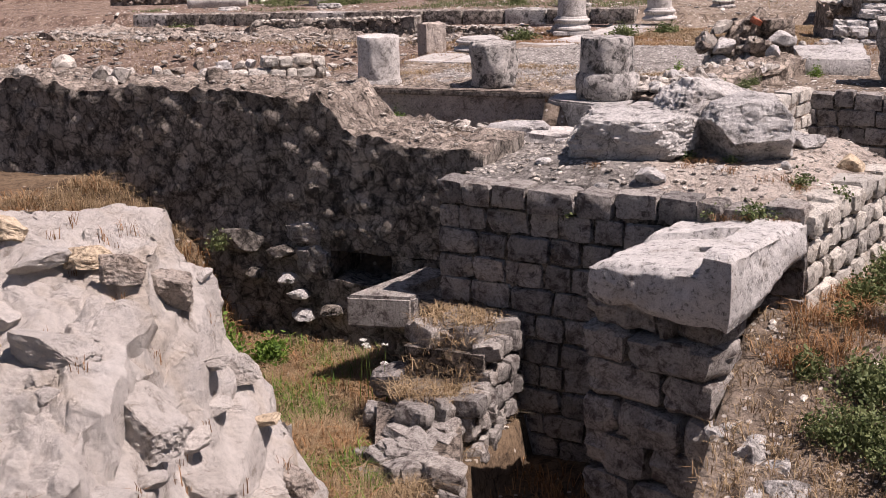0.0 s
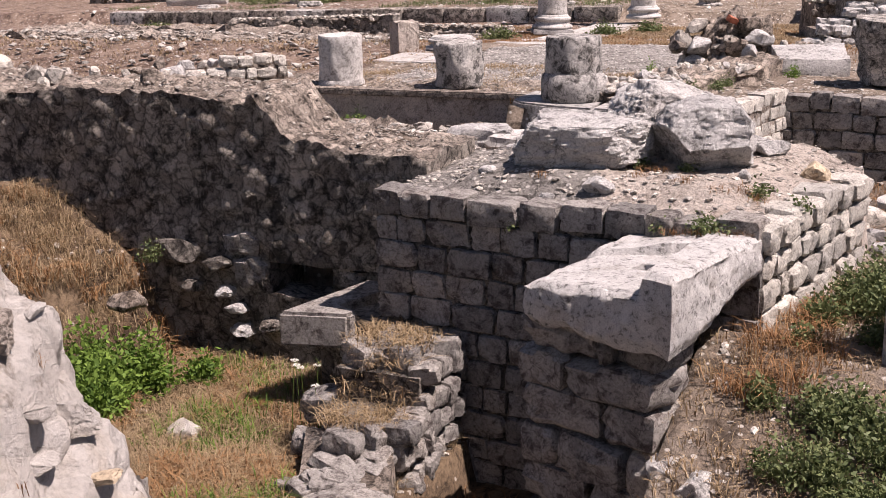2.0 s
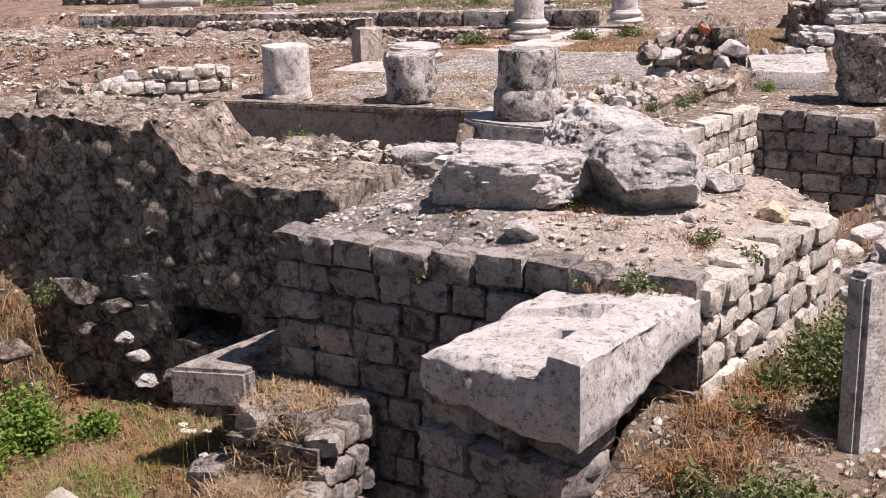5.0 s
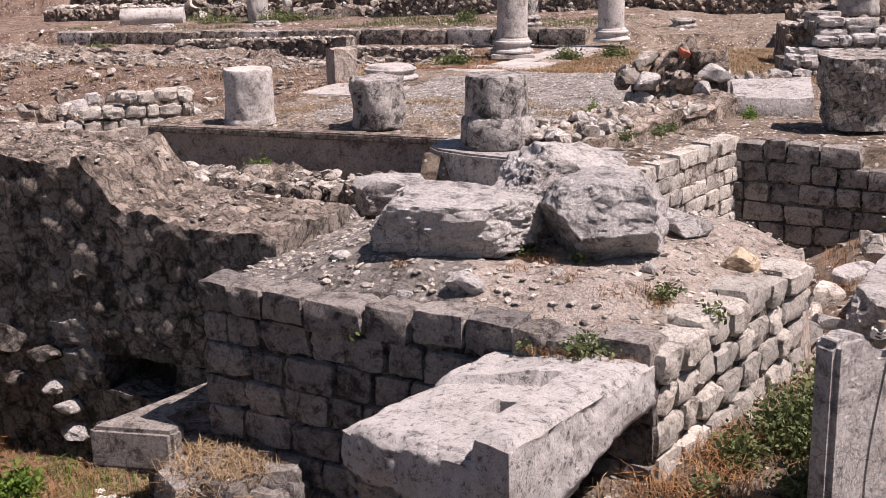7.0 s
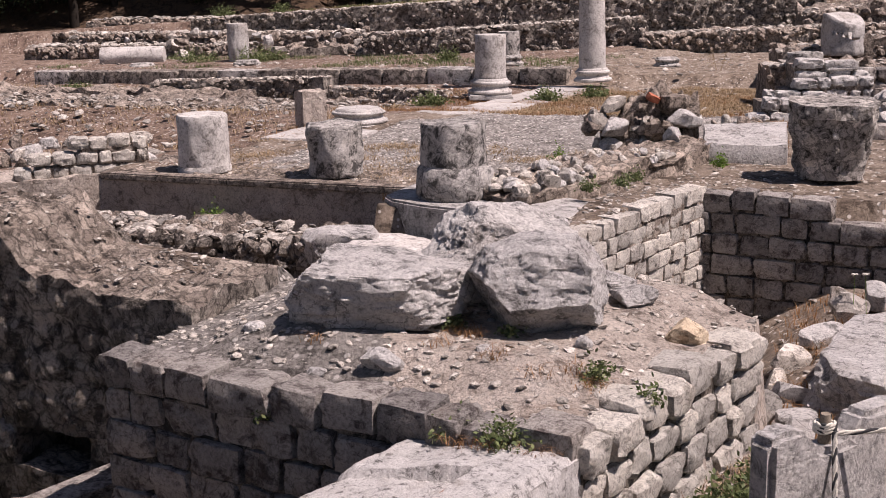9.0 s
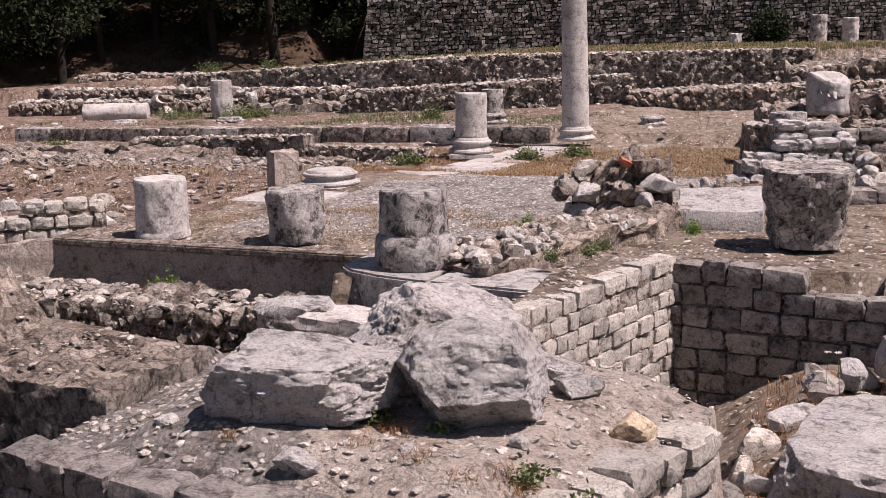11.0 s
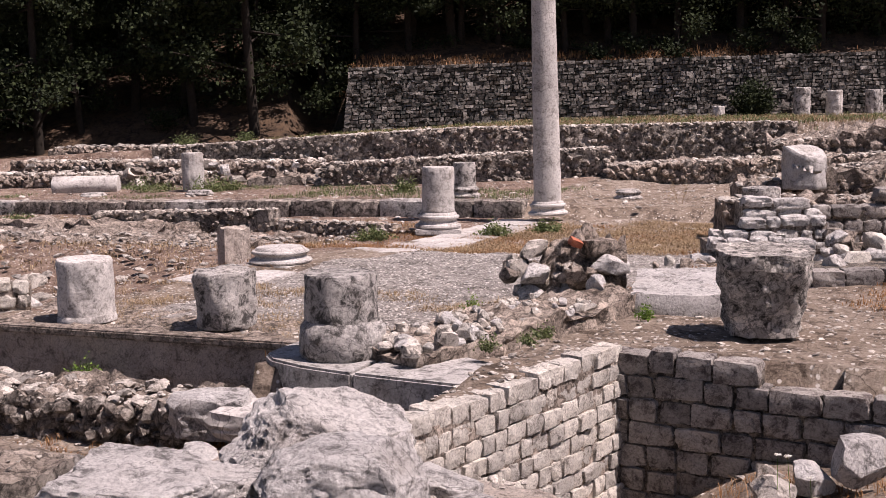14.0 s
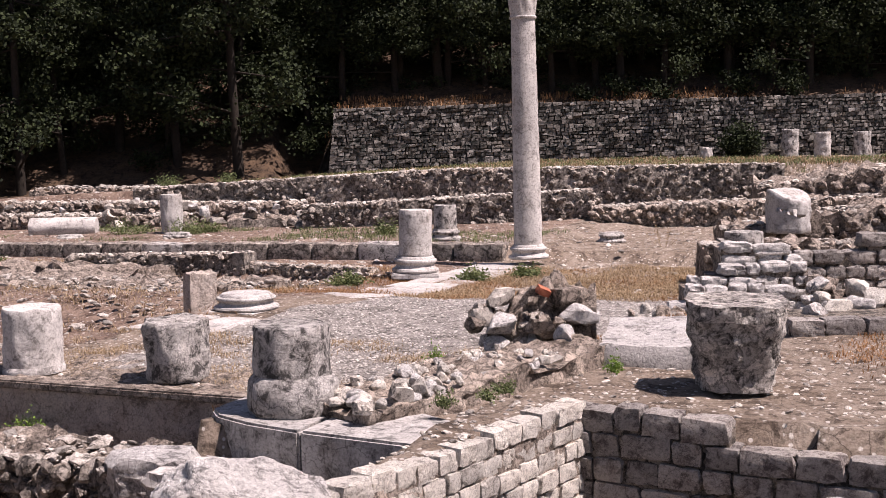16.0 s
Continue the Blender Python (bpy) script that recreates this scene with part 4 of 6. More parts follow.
def worn_quad(name, label, pts, z0, z1, mat, amp=0.02, category="stone slab", seed=0, cell=0.09):
    """A squared block on four corners, its faces and edges worn."""
    a, b, c, d = [Vector(p) for p in pts]
    nu, nv, nz = max(3, int((b - a).length / cell)), max(3, int((d - a).length / cell)), max(2, int((z1 - z0) / cell))
    bm = bmesh.new()
    grid = {}

    def vert(i, j, k):
        if (i, j, k) not in grid:
            u, v, w = i / nu, j / nv, k / nz
            p = a.lerp(b, u).lerp(d.lerp(c, u), v)
            q = Vector((p.x, p.y, z0 + (z1 - z0) * w))
            m = a.lerp(c, 0.5)
            e = [min(t, 1 - t) * n for t, n in ((u, nu), (v, nv), (w, nz))]
            n_edge = sum(x < 0.5 for x in e)
            inward = Vector((m.x, m.y, (z0 + z1) / 2)) - q
            q += inward.normalized() * (0.022 * (n_edge - 1) if n_edge > 1 else 0)
            o = (q - Vector((m.x, m.y, z0)))
            q += Vector((o.x, o.y, (z1 - z0) * 2)).normalized() * amp * (fbm(q * 2.3 + Vector((seed, 0, 0)), 4) + 0.5 * fbm(q * 9 + Vector((seed, 0, 0)), 3))
            grid[(i, j, k)] = bm.verts.new(q)
        return grid[(i, j, k)]
    for i in range(nu):
        for j in range(nv):
            bm.faces.new((vert(i, j, nz), vert(i + 1, j, nz), vert(i + 1, j + 1, nz), vert(i, j + 1, nz)))
    for k in range(nz):
        for i in range(nu):
            bm.faces.new((vert(i, 0, k), vert(i + 1, 0, k), vert(i + 1, 0, k + 1), vert(i, 0, k + 1)))
            bm.faces.new((vert(i + 1, nv, k), vert(i, nv, k), vert(i, nv, k + 1), vert(i + 1, nv, k + 1)))
        for j in range(nv):
            bm.faces.new((vert(0, j + 1, k), vert(0, j, k), vert(0, j, k + 1), vert(0, j + 1, k + 1)))
            bm.faces.new((vert(nu, j, k), vert(nu, j + 1, k), vert(nu, j + 1, k + 1), vert(nu, j, k + 1)))
    me = bm_mesh(name, bm, mat, True)
    me.set_sharp_from_angle(angle=radians(40))
    return tagged(new(name, me), label, category)


# stylobate with drums
rough_wall("stylobate", "worn stone edge of a colonnade, mortar crumbling on its face", (-10.15, 16.50), (-5.55, 16.66), 1.6, lambda u: 0.56, -0.4, M_BED, M_RUBBLE_TOP, 0.05, 0.06, seed=41, front=0.7)
slab_poly("stylobate_cap", "", [(-10.1, 16.44), (-5.6, 16.62), (-5.6, 16.85), (-10.1, 16.7)], 0.49, 0.585, M_RUBBLE_TOP, 0.02, "kerb", "structure")
bpy.data.objects["stylobate_cap"]["label"] = "dark lichened kerb along the stylobate"
_pl = tagged(new("corner_plinth"), "smooth grey marble plinth with a curved front, cracked across", "plinth")
_arc = [(-5.62, 16.25), (-5.60, 16.02), (-5.40, 15.80), (-4.95, 15.62), (-4.33, 15.50)]
slab_poly("slab", "", _arc + [(-4.32, 16.9), (-5.6, 16.9)], 0.0, 0.60, M_SLAB_DARK, 0.025, parent=_pl)
slab_poly("slab", "", [(-4.315, 15.50), (-3.9, 15.46), (-3.15, 15.40), (-3.1, 16.3), (-4.3, 16.9)], 0.05, 0.605, M_SLAB_DARK, 0.025, parent=_pl)
slab_poly("lower_step", "", [(-5.75, 16.6), (-5.78, 15.98), (-5.45, 15.66), (-4.95, 15.50), (-4.3, 15.38), (-4.3, 16.5)], -0.15, 0.22, M_SLAB_DARK, 0.02, parent=_pl)


def drum(name, label, loc, r, h, mat, rough, seed, foot=0.0, lean=(0, 0), top_r=1.0, wear=0.0):
    prof = []
    if foot:
        prof += [(r * (1 + foot), 0), (r * (1 + foot), 0.03), (r * (1 + foot * 0.8), 0.055), (r * 1.01, 0.085)]
    else:
        prof += [(r * 0.96, 0.0), (r, 0.03)]
    n = 12
    z0 = prof[-1][1]
    prof += [(r * (1 + (top_r - 1) * k / n), z0 + (h - z0 - 0.03) * k / n) for k in range(1, n + 1)] + [(r * top_r * 0.96, h)]
    if foot:
        ob = new(name)
        part("shaft", lathe("shaft", prof[3:], mat, 44, rough, seed), ob)
        part("foot", lathe("foot", prof[:4], mat, 44, rough * 0.3, seed), ob)
    else:
        ob = new(name, lathe(name, prof, mat, 44, rough, seed))
    ob.matrix_basis = pose(*loc, lean[0], lean[1], seed * 37 % 360)
    return tagged(ob, label, "column drum")


drum("column_drum", "smooth whitish marble column stump with a moulded foot", (-8.85, 17.12, 0.565), 0.335, 0.76, M_MARBLE, 0.022, 3, foot=0.07)
drum("column_drum", "rough-faced limestone drum, dark below and chipped white above", (-6.93, 17.30, 0.575), 0.355, 0.66, M_DRUM, 0.055, 8)
_d3 = [(0.41, 0), (0.435, 0.05), (0.44, 0.18), (0.43, 0.32), (0.39, 0.36), (0.365, 0.38), (0.362, 0.45), (0.362, 0.60), (0.362, 0.70), (0.36, 0.82), (0.345, 0.85)]
_o = new("column_drum")
part("shaft", lathe("shaft", [(0.36, 0.25), (0.372, 0.30)] + [(r + 0.008, z) for r, z in _d3[5:]], M_DRUM, 48, 0.03, 14), _o)
part("foot", lathe("foot", _d3[:6], M_DRUM, 48, 0.03, 14), _o)
_o.matrix_basis = pose(-4.80, 16.22, 0.60)
tagged(_o, "dark cracked column stump swelling at its foot, on a marble plinth", "column drum")

# fallen capital
def capital():
    V, F = [], []
    seg, lev = 56, 22
    H = 0.87
    for j in range(lev + 1):
        t = j / lev
        z = H * t
        for i in range(seg):
            a = 2 * math.pi * i / seg
            sq = 1 / max(abs(math.cos(a)), abs(math.sin(a)))
            sqk = 0.25 + 0.6 * smooth01((t - 0.2) / 0.6)
            r = (0.40 + 0.085 * t) * ((1 - sqk) + sqk * min(sq, 1.24))
            p = Vector((math.cos(a), math.sin(a), t * 1.6))
            # worn leaves in two tiers
            leafy = 0.014 * math.cos(a * 8 + (math.pi if t > 0.42 else 0)) * math.sin(min(1, t / 0.8) * math.pi * 2) ** 2
            r += leafy * (t < 0.8) + 0.05 * fbm(p * 2.4 + Vector((4, 0, 0)), 5) - 0.05 * max(0.0, 0.2 - (lambda q: q[1] - q[0])(noise.voronoi(p * 3.2)[0])) * 3
            V.append((r * math.cos(a), r * math.sin(a), z + 0.02 * noise.noise(p * 3)))
    for j in range(lev):
        for i in range(seg):
            k = (i + 1) % seg
            F.append((j * seg + i, j * seg + k, (j + 1) * seg + k, (j + 1) * seg + i))
    F.append(tuple(reversed(range(seg))))
    F.append(tuple(lev * seg + i for i in range(seg)))
    ob = new("fallen_capital")
    cut = 18 * seg
    for name, faces in (("bell", [f for f in F if max(f) < cut + seg]), ("abacus", [f for f in F if max(f) >= cut + seg])):
        used = sorted({i for f in faces for i in f})
        at = {v: k for k, v in enumerate(used)}
        me = mesh_of(name, [V[i] for i in used], [tuple(at[i] for i in f) for f in faces], M_CAP, True)
        me.set_sharp_from_angle(angle=radians(50))
        part(name, me, ob)
    ob.matrix_basis = pose(-0.95, 18.35, 0.69, 2, 1, 14)
    tagged(ob, "eroded limestone capital, pitted dark, standing on bare ground", "capital")


capital()

# ---- strip of loose stones, heap with brick, great slab ----
def pile(prefix, label, centres, mats, seed, category="rock"):
    for i, (x, y, z, s) in enumerate(centres):
        r = random.Random(seed * 100 + i)
        rock(prefix, label, (x, y, z), (s * r.uniform(0.9, 1.4), s * r.uniform(0.7, 1.0), s * r.uniform(0.5, 0.8)), mats[i % len(mats)], seed * 50 + i, yaw=r.uniform(0, 360), sub=2 if s < 0.2 else 3, planes=9, tight=0.66, lump=0.05, sharp=14, boxy=0.75)


rough_wall("wall_strip", "low ridge of mortared rubble, all that is left of a wall", (-3.78, 15.85), (-2.45, 19.2), 1.15, lambda u: 0.72 + 0.10 * smooth01(u / 3) + 0.04 * math.sin(u * 4), 0.3, M_RUBBLE_TOP, M_RUBBLE_TOP, 0.08, 0.08, seed=51)
_r = random.Random(77)
_c = []
for _i in range(110):
    _u = _r.random() ** 1.3
    _w = _r.uniform(-0.55, 0.45)
    _c.append((-4.25 + 1.25 * _u + _w * 0.93, 16.0 + 3.2 * _u - _w * 0.35, 0.70 + 0.08 * _u + 0.03 * _r.random(), _r.uniform(0.06, 0.17) * (1.35 - 0.6 * _u)))
pile("loose_rubble", "loose angular limestone lump on a ruined wall's ridge", _c, (M_PEBBLE, M_ASH_PALE, M_BOULDER), 3)
rough_wall("wall_heap_core", "dark mortared core of a rubble heap", (-4.0, 19.35), (-2.78, 19.75), 0.55, lambda u: 1.05 + 0.28 * smooth01((u - 0.1) / 0.3) - 0.1 * math.sin(u * 6), 0.4, M_RUBBLE_TOP, M_RUBBLE_TOP, 0.16, 0.06, seed=91)
_r = random.Random(9)
pile("heap_stone", "limestone lump in a mortared heap", [(-4.15 + 1.45 * _r.random(), 19.2 + 0.45 * _r.random(), 0.66 + 0.5 * _r.random(), _r.uniform(0.14, 0.34)) for _ in range(26)] + [(-3.86, 19.5, 1.22, 0.36), (-3.1, 19.65, 1.24, 0.36), (-2.95, 19.6, 1.02, 0.34), (-3.5, 19.6, 1.28, 0.24)], (M_BOULDER, M_RUBBLE_TOP, M_PEBBLE, M_RUBBLE_TOP), 6)
_b = tagged(new("brick_lump", stone_mesh("brick_lump", 5, M_BRICK)), "broken red brick stuck in a rubble heap", "brick")
_b.matrix_basis = Matrix.LocRotScale((-3.32, 19.42, 1.42), Euler((0.3, 0.4, 0.7)), (0.16, 0.12, 0.09))
worn_quad("great_slab", "large whitish limestone slab with a sunlit flat top", [(-2.55, 19.05), (-1.55, 19.3), (-1.9, 21.6), (-3.0, 21.1)], 0.45, 0.88, M_BOULDER, 0.05)

# ---- pedestal and column base on the paving ----
_p = tagged(new("stone_pedestal", bpy.data.meshes.new("stone_pedestal")), "upright pinkish squared stone, broken at the top", "pedestal")
_bm = bmesh.new()
bmesh.ops.create_cube(_bm, size=1.0)
bmesh.ops.subdivide_edges(_bm, edges=_bm.edges[:], cuts=5, use_grid_fill=True)
for _v in _bm.verts:
    _t = _v.co.z + 0.5
    _v.co = Vector((_v.co.x * 0.46, _v.co.y * 0.42, _t * (0.78 + 0.06 * noise.noise(_v.co * 5)))) + Vector((1, 1, 0)) * 0.02 * noise.noise(_v.co * 4)
_p.data = bm_mesh("stone_pedestal", _bm, M_BED)
_p.matrix_basis = pose(-10.62, 23.0, 0.24, 0, 0, 52)
_b = tagged(new("ruined_pedestal"), "round moulded marble column base on a square plinth", "column base")
column_base("", 0.37, M_MARBLE, _b)
_b.matrix_basis = Matrix.LocRotScale((-9.25, 22.3, 0.48), Euler((0, 0, -0.1)), (1, 1, 0.72))

# paved path beside the gravel
for _i in range(18):
    _r = random.Random(300 + _i)
    _y = 20.0 + (_i // 2) * 1.45
    _x = -9.82 + 0.72 * (_i % 2)
    _z = far_level(-9, _y + 0.7) + 0.035 + _r.uniform(-.01, .01)
    _pts = [(_x, _y), (_x + 0.70, _y), (_x + 0.70, _y + 1.42), (_x, _y + 1.42)]
    worn_quad("paving_slab", "worn pale paving slab set in dry grass", [(p + _r.uniform(-.04, .04) + 0.03 * (_y - 20), q + _r.uniform(-.03, .03)) for p, q in _pts], _z - 0.12, _z, M_SLAB, 0.02, "paving slab", _i, 0.14)

# ---- columns of the far colonnade ----
def s2_top(x):
    return 0.57 + 0.0145 * (x + 12.1)


for _i in range(13):
    _x0 = -26.0 + _i * 1.3
    _x1 = _x0 + 1.285
    _r = random.Random(500 + _i)
    _z = s2_top(_x0 + 0.6)
    worn_quad("step_block", "long dark-fronted limestone step block of a colonnade", [(_x0, s2_y(_x0) + _r.uniform(-.02, .02)), (_x1, s2_y(_x1) + _r.uniform(-.02, .02)), (_x1, s2_y(_x1) + 0.8), (_x0, s2_y(_x0) + 0.8)], _z - 0.6, _z + _r.uniform(-.015, .015), M_RUBBLE if _i % 5 else M_DRUM, 0.03, "step", _i, 0.12)

tall = tagged(new("standing_column"), "tall standing greyish marble column with a capital, patched in sections", "column")
_h = column_base("", 0.345, M_MARBLE, tall, plinth=False)
_cz, _ch = _h, 5.60 - _h
for _a, _c2 in ((0.0, 0.16), (0.16, 0.42), (0.42, 0.80), (0.80, 1.0)):
    _n = 8
    part("shaft_section", lathe("shaft_section", [((0.335 - 0.055 * (_a + (_c2 - _a) * k / _n)) * (0.985 if k in (0, _n) else 1), _cz + _ch * (_a + (_c2 - _a) * k / _n)) for k in range(_n + 1)], M_MARBLE, 44, 0.010, int(_a * 50)), tall)
part("neck_ring", lathe("neck_ring", [(0.285, 5.585), (0.315, 5.60), (0.32, 5.63), (0.30, 5.66)], M_MARBLE, 40), tall)
_V, _F = [], []
for _j in range(15):
    _t = _j / 14
    for _i in range(48):
        _a = 2 * math.pi * _i / 48
        _sq = min(1.25, 1 / max(abs(math.cos(_a)), abs(math.sin(_a))))
        _k = smooth01((_t - 0.55) / 0.45)
        _r = (0.29 + 0.10 * _t ** 2 + 0.03 * abs(math.sin(_a * 4 + (_t > 0.45) * 0.8)) * math.sin(min(_t / 0.8, 1) * math.pi)) * (1 - _k + _k * _sq)
        _V.append((_r * math.cos(_a), _r * math.sin(_a), 5.655 + 0.68 * _t))
for _j in range(14):
    for _i in range(48):
        _q = (_i + 1) % 48
        _F.append((_j * 48 + _i, _j * 48 + _q, _j * 48 + 48 + _q, _j * 48 + 48 + _i))
_F.append(tuple(14 * 48 + i for i in range(48)))
part("capital", mesh_of("capital", _V, _F, M_MARBLE, True), tall)
tall.matrix_basis = pose(-8.25, 32.9, 0.34, 0, -0.8, 24)

short = tagged(new("column_stump"), "broken white marble column shaft on a moulded base", "column")
_h = column_base("", 0.37, M_MARBLE, short)
part("shaft", lathe("shaft", [(0.37, _h), (0.38, _h + 0.04), (0.365, _h + 0.08)] + [(0.365 - 0.01 * k / 8, _h + 0.08 + 0.90 * k / 8) for k in range(1, 9)] + [(0.34, _h + 1.0)], M_MARBLE, 44, 0.012, 21), short)
short.matrix_basis = pose(-9.80, 29.86, 0.19, 0, 1, 24)
sh2 = tagged(new("column_stump"), "small greyish column stump on a moulded base, further back", "column")
_h = column_base("", 0.30, M_DRUM, sh2)
part("shaft", lathe("shaft", [(0.30, _h), (0.30, _h + 0.5), (0.29, _h + 0.62)], M_DRUM, 36, 0.02, 22), sh2)
sh2.matrix_basis = pose(-11.25, 34.9, 0.46, 0, 0, 24)
_b = tagged(new("ruined_pedestal"), "dark weathered column base standing alone", "column base")
column_base("", 0.27, M_DRUM, _b, plinth=False)
_b.matrix_basis = pose(-7.25, 36.6, 0.42)
_b = tagged(new("ruined_pedestal"), "low grey column base on the step", "column base")
column_base("", 0.33, M_DRUM, _b, plinth=False)
_b.matrix_basis = pose(-24.0, 35.3, 0.12)
_b = tagged(new("ruined_pedestal"), "dark low column base before a broken shaft", "column base")
column_base("", 0.33, M_DRUM, _b, plinth=False)
_b.matrix_basis = pose(-19.95, 35.2, 0.26)
_o = drum("column_shaft", "broken pale column shaft standing upright in weeds", (-21.3, 36.8, 0.3), 0.33, 1.32, M_MARBLE, 0.04, 33)
_o = drum("fallen_shaft", "pale column shaft lying on the grass", (-26.1, 35.75, 0.62), 0.32, 2.1, M_MARBLE, 0.02, 35)
_o.matrix_basis = Matrix.Translation((-26.2, 36.0, 0.56)) @ Matrix.Rotation(radians(26), 4, "Z") @ Matrix.Rotation(radians(90), 4, "Y")

# ---- far walls ----
rough_wall("wall_low_trench", "low dark rubble wall before the far step", (-19.85, 30.3), (-14.6, 30.5), 0.55, lambda u: 0.36 + 0.03 * u, -0.9, M_RUBBLE, M_RUBBLE_TOP, 0.08, 0.14, seed=61)
rough_wall("wall_low_trench_east", "low rubble wall before the far step", (-14.5, 30.55), (-11.2, 30.35), 0.5, lambda u: 0.26, -0.9, M_RUBBLE, M_RUBBLE_TOP, 0.08, 0.14, seed=62)
rough_wall("wall_mid_ledge", "dark rubble wall ledge behind the colonnade", (-17.6, 38.4), (-9.3, 42.0), 0.9, lambda u: 1.15 + 0.04 * u + 0.1 * noise.noise(Vector((u * 2, 0, 0))), 0.0, M_RUBBLE, M_RUBBLE_TOP, 0.10, 0.11, seed=63)
rough_wall("wall_mid_low", "low rubble footing behind the colonnade", (-9.2, 41.4), (-1.0, 44.2), 1.6, lambda u: 0.98 + 0.12 * noise.noise(Vector((u * 1.4, 3, 0))) + 0.03 * u, 0.0, M_RUBBLE, M_RUBBLE_TOP, 0.12, 0.12, seed=66)
rough_wall("wall_terrace_far", "long dark rubble terrace wall with pale crest stones", (-27.0, 42.2), (-15.3, 44.7), 1.0, lambda u: 1.50 + 0.05 * u + 0.06 * noise.noise(Vector((u * 4.7, 7, 0))), -0.2, M_RUBBLE, M_RUBBLE_TOP, 0.10, 0.11, seed=64)
rough_wall("wall_terrace_far_east", "long dark rubble terrace wall with pale crest stones", (-15.35, 44.8), (-4.6, 49.6), 1.0, lambda u: 2.08 + 0.06 * noise.noise(Vector((u * 4.7, 9, 0))), 0.2, M_RUBBLE, M_RUBBLE_TOP, 0.10, 0.11, seed=65)
rough_wall("wall_far_right", "pale broken masonry rising to the side", (-4.6, 44.5), (3.0, 46.5), 3.0, lambda u: 1.5 + 0.14 * u + 0.25 * noise.noise(Vector((u * 1.1, 4, 0))), 0.0, M_RUBBLE_TOP, M_RUBBLE_TOP, 0.28, 0.22, seed=67)

def face_stones(name, p0, p1, z0, top, n, seed, mat=M_RUBBLE, smin=0.08, smax=0.3, depth=0.7):
    """Stones showing in a rubble wall's face and lying along its crest, joined."""
    r = random.Random(seed)
    a, c = Vector((*p0, 0)), Vector((*p1, 0))
    run = (c - a).length
    d = (c - a) / run
    nrm = Vector((d.y, -d.x, 0))
    face, crest = [], []
    for _ in range(n):
        u = r.uniform(0, run)
        p = a + d * u + nrm * r.uniform(-0.02, 0.05)
        face.append((p.x, p.y, r.uniform(z0, top(u))))
        u = r.uniform(0, run)
        p = a + d * u - nrm * r.uniform(0, depth)
        crest.append((p.x, p.y, top(u) + 0.02))
    scatter(name + "_face_stones", "rough stones bedded in a rubble wall's face", face, mat, smin, smax, seed, flat=1.3, sink=0.4)
    scatter(name + "_crest_stones", "pale loose stones along a ruined wall's crest", crest, M_PEBBLE, smin, smax, seed + 1)


face_stones("far_terrace", (-27.0, 42.2), (-15.3, 44.7), 0.4, lambda u: 1.5 + 0.05 * u, 420, 1)
face_stones("far_terrace_east", (-15.35, 44.8), (-4.6, 49.6), 0.8, lambda u: 2.08, 420, 3)
face_stones("mid_ledge", (-17.6, 38.4), (-9.3, 42.0), 0.5, lambda u: 1.15 + 0.04 * u, 320, 5)
face_stones("mid_low", (-9.2, 41.4), (-1.0, 44.2), 0.5, lambda u: 0.98 + 0.03 * u, 320, 7, M_RUBBLE_TOP, depth=1.5)
face_stones("far_right", (-4.6, 44.5), (3.0, 46.5), 0.8, lambda u: 1.5 + 0.14 * u, 260, 9, M_RUBBLE_TOP, 0.1, 0.45, 2.8)
face_stones("trench", (-19.85, 30.3), (-14.6, 30.5), -0.4, lambda u: 0.36 + 0.03 * u, 200, 11, smin=0.06, smax=0.22, depth=0.5)
face_stones("trench_east", (-14.5, 30.55), (-11.2, 30.35), -0.4, lambda u: 0.26, 120, 13, smin=0.06, smax=0.22, depth=0.4)
face_stones("left_terrace_low", (-31, 37.6), (-22.8, 39.4), 0.3, lambda u: 0.75, 260, 15, M_RUBBLE_TOP, 0.1, 0.4, 1.3)
face_stones("left_terrace_mid", (-32, 40.2), (-19.5, 41.6), 0.5, lambda u: 1.05, 320, 17, M_RUBBLE_TOP, 0.1, 0.4, 1.5)
face_stones("left_terrace_top", (-33, 43.4), (-24, 45.0), 0.9, lambda u: 1.45, 260, 19, M_RUBBLE_TOP, 0.1, 0.4, 1.8)
face_stones("right_back", (-3.4, 29.6), (3.5, 32.4), 0.4, lambda u: 1.0, 240, 21, M_RUBBLE_TOP, 0.08, 0.35, 1.1)
face_stones("right_far", (-3.6, 33.0), (3.5, 36.0), 0.4, lambda u: 1.05 + 0.14 * u, 240, 23, M_RUBBLE_TOP, 0.08, 0.35, 1.5)
face_stones("left_ridge", (-24.0, 24.6), (-11.5, 25.2), -0.3, lambda u: 0.34, 300, 25, M_RUBBLE_TOP, 0.06, 0.25, 2.2)
face_stones("corridor", (-12.5, 14.85), (-5.9, 15.12), -0.2, lambda u: 0.17, 320, 27, M_RUBBLE, 0.06, 0.26, 0.9)

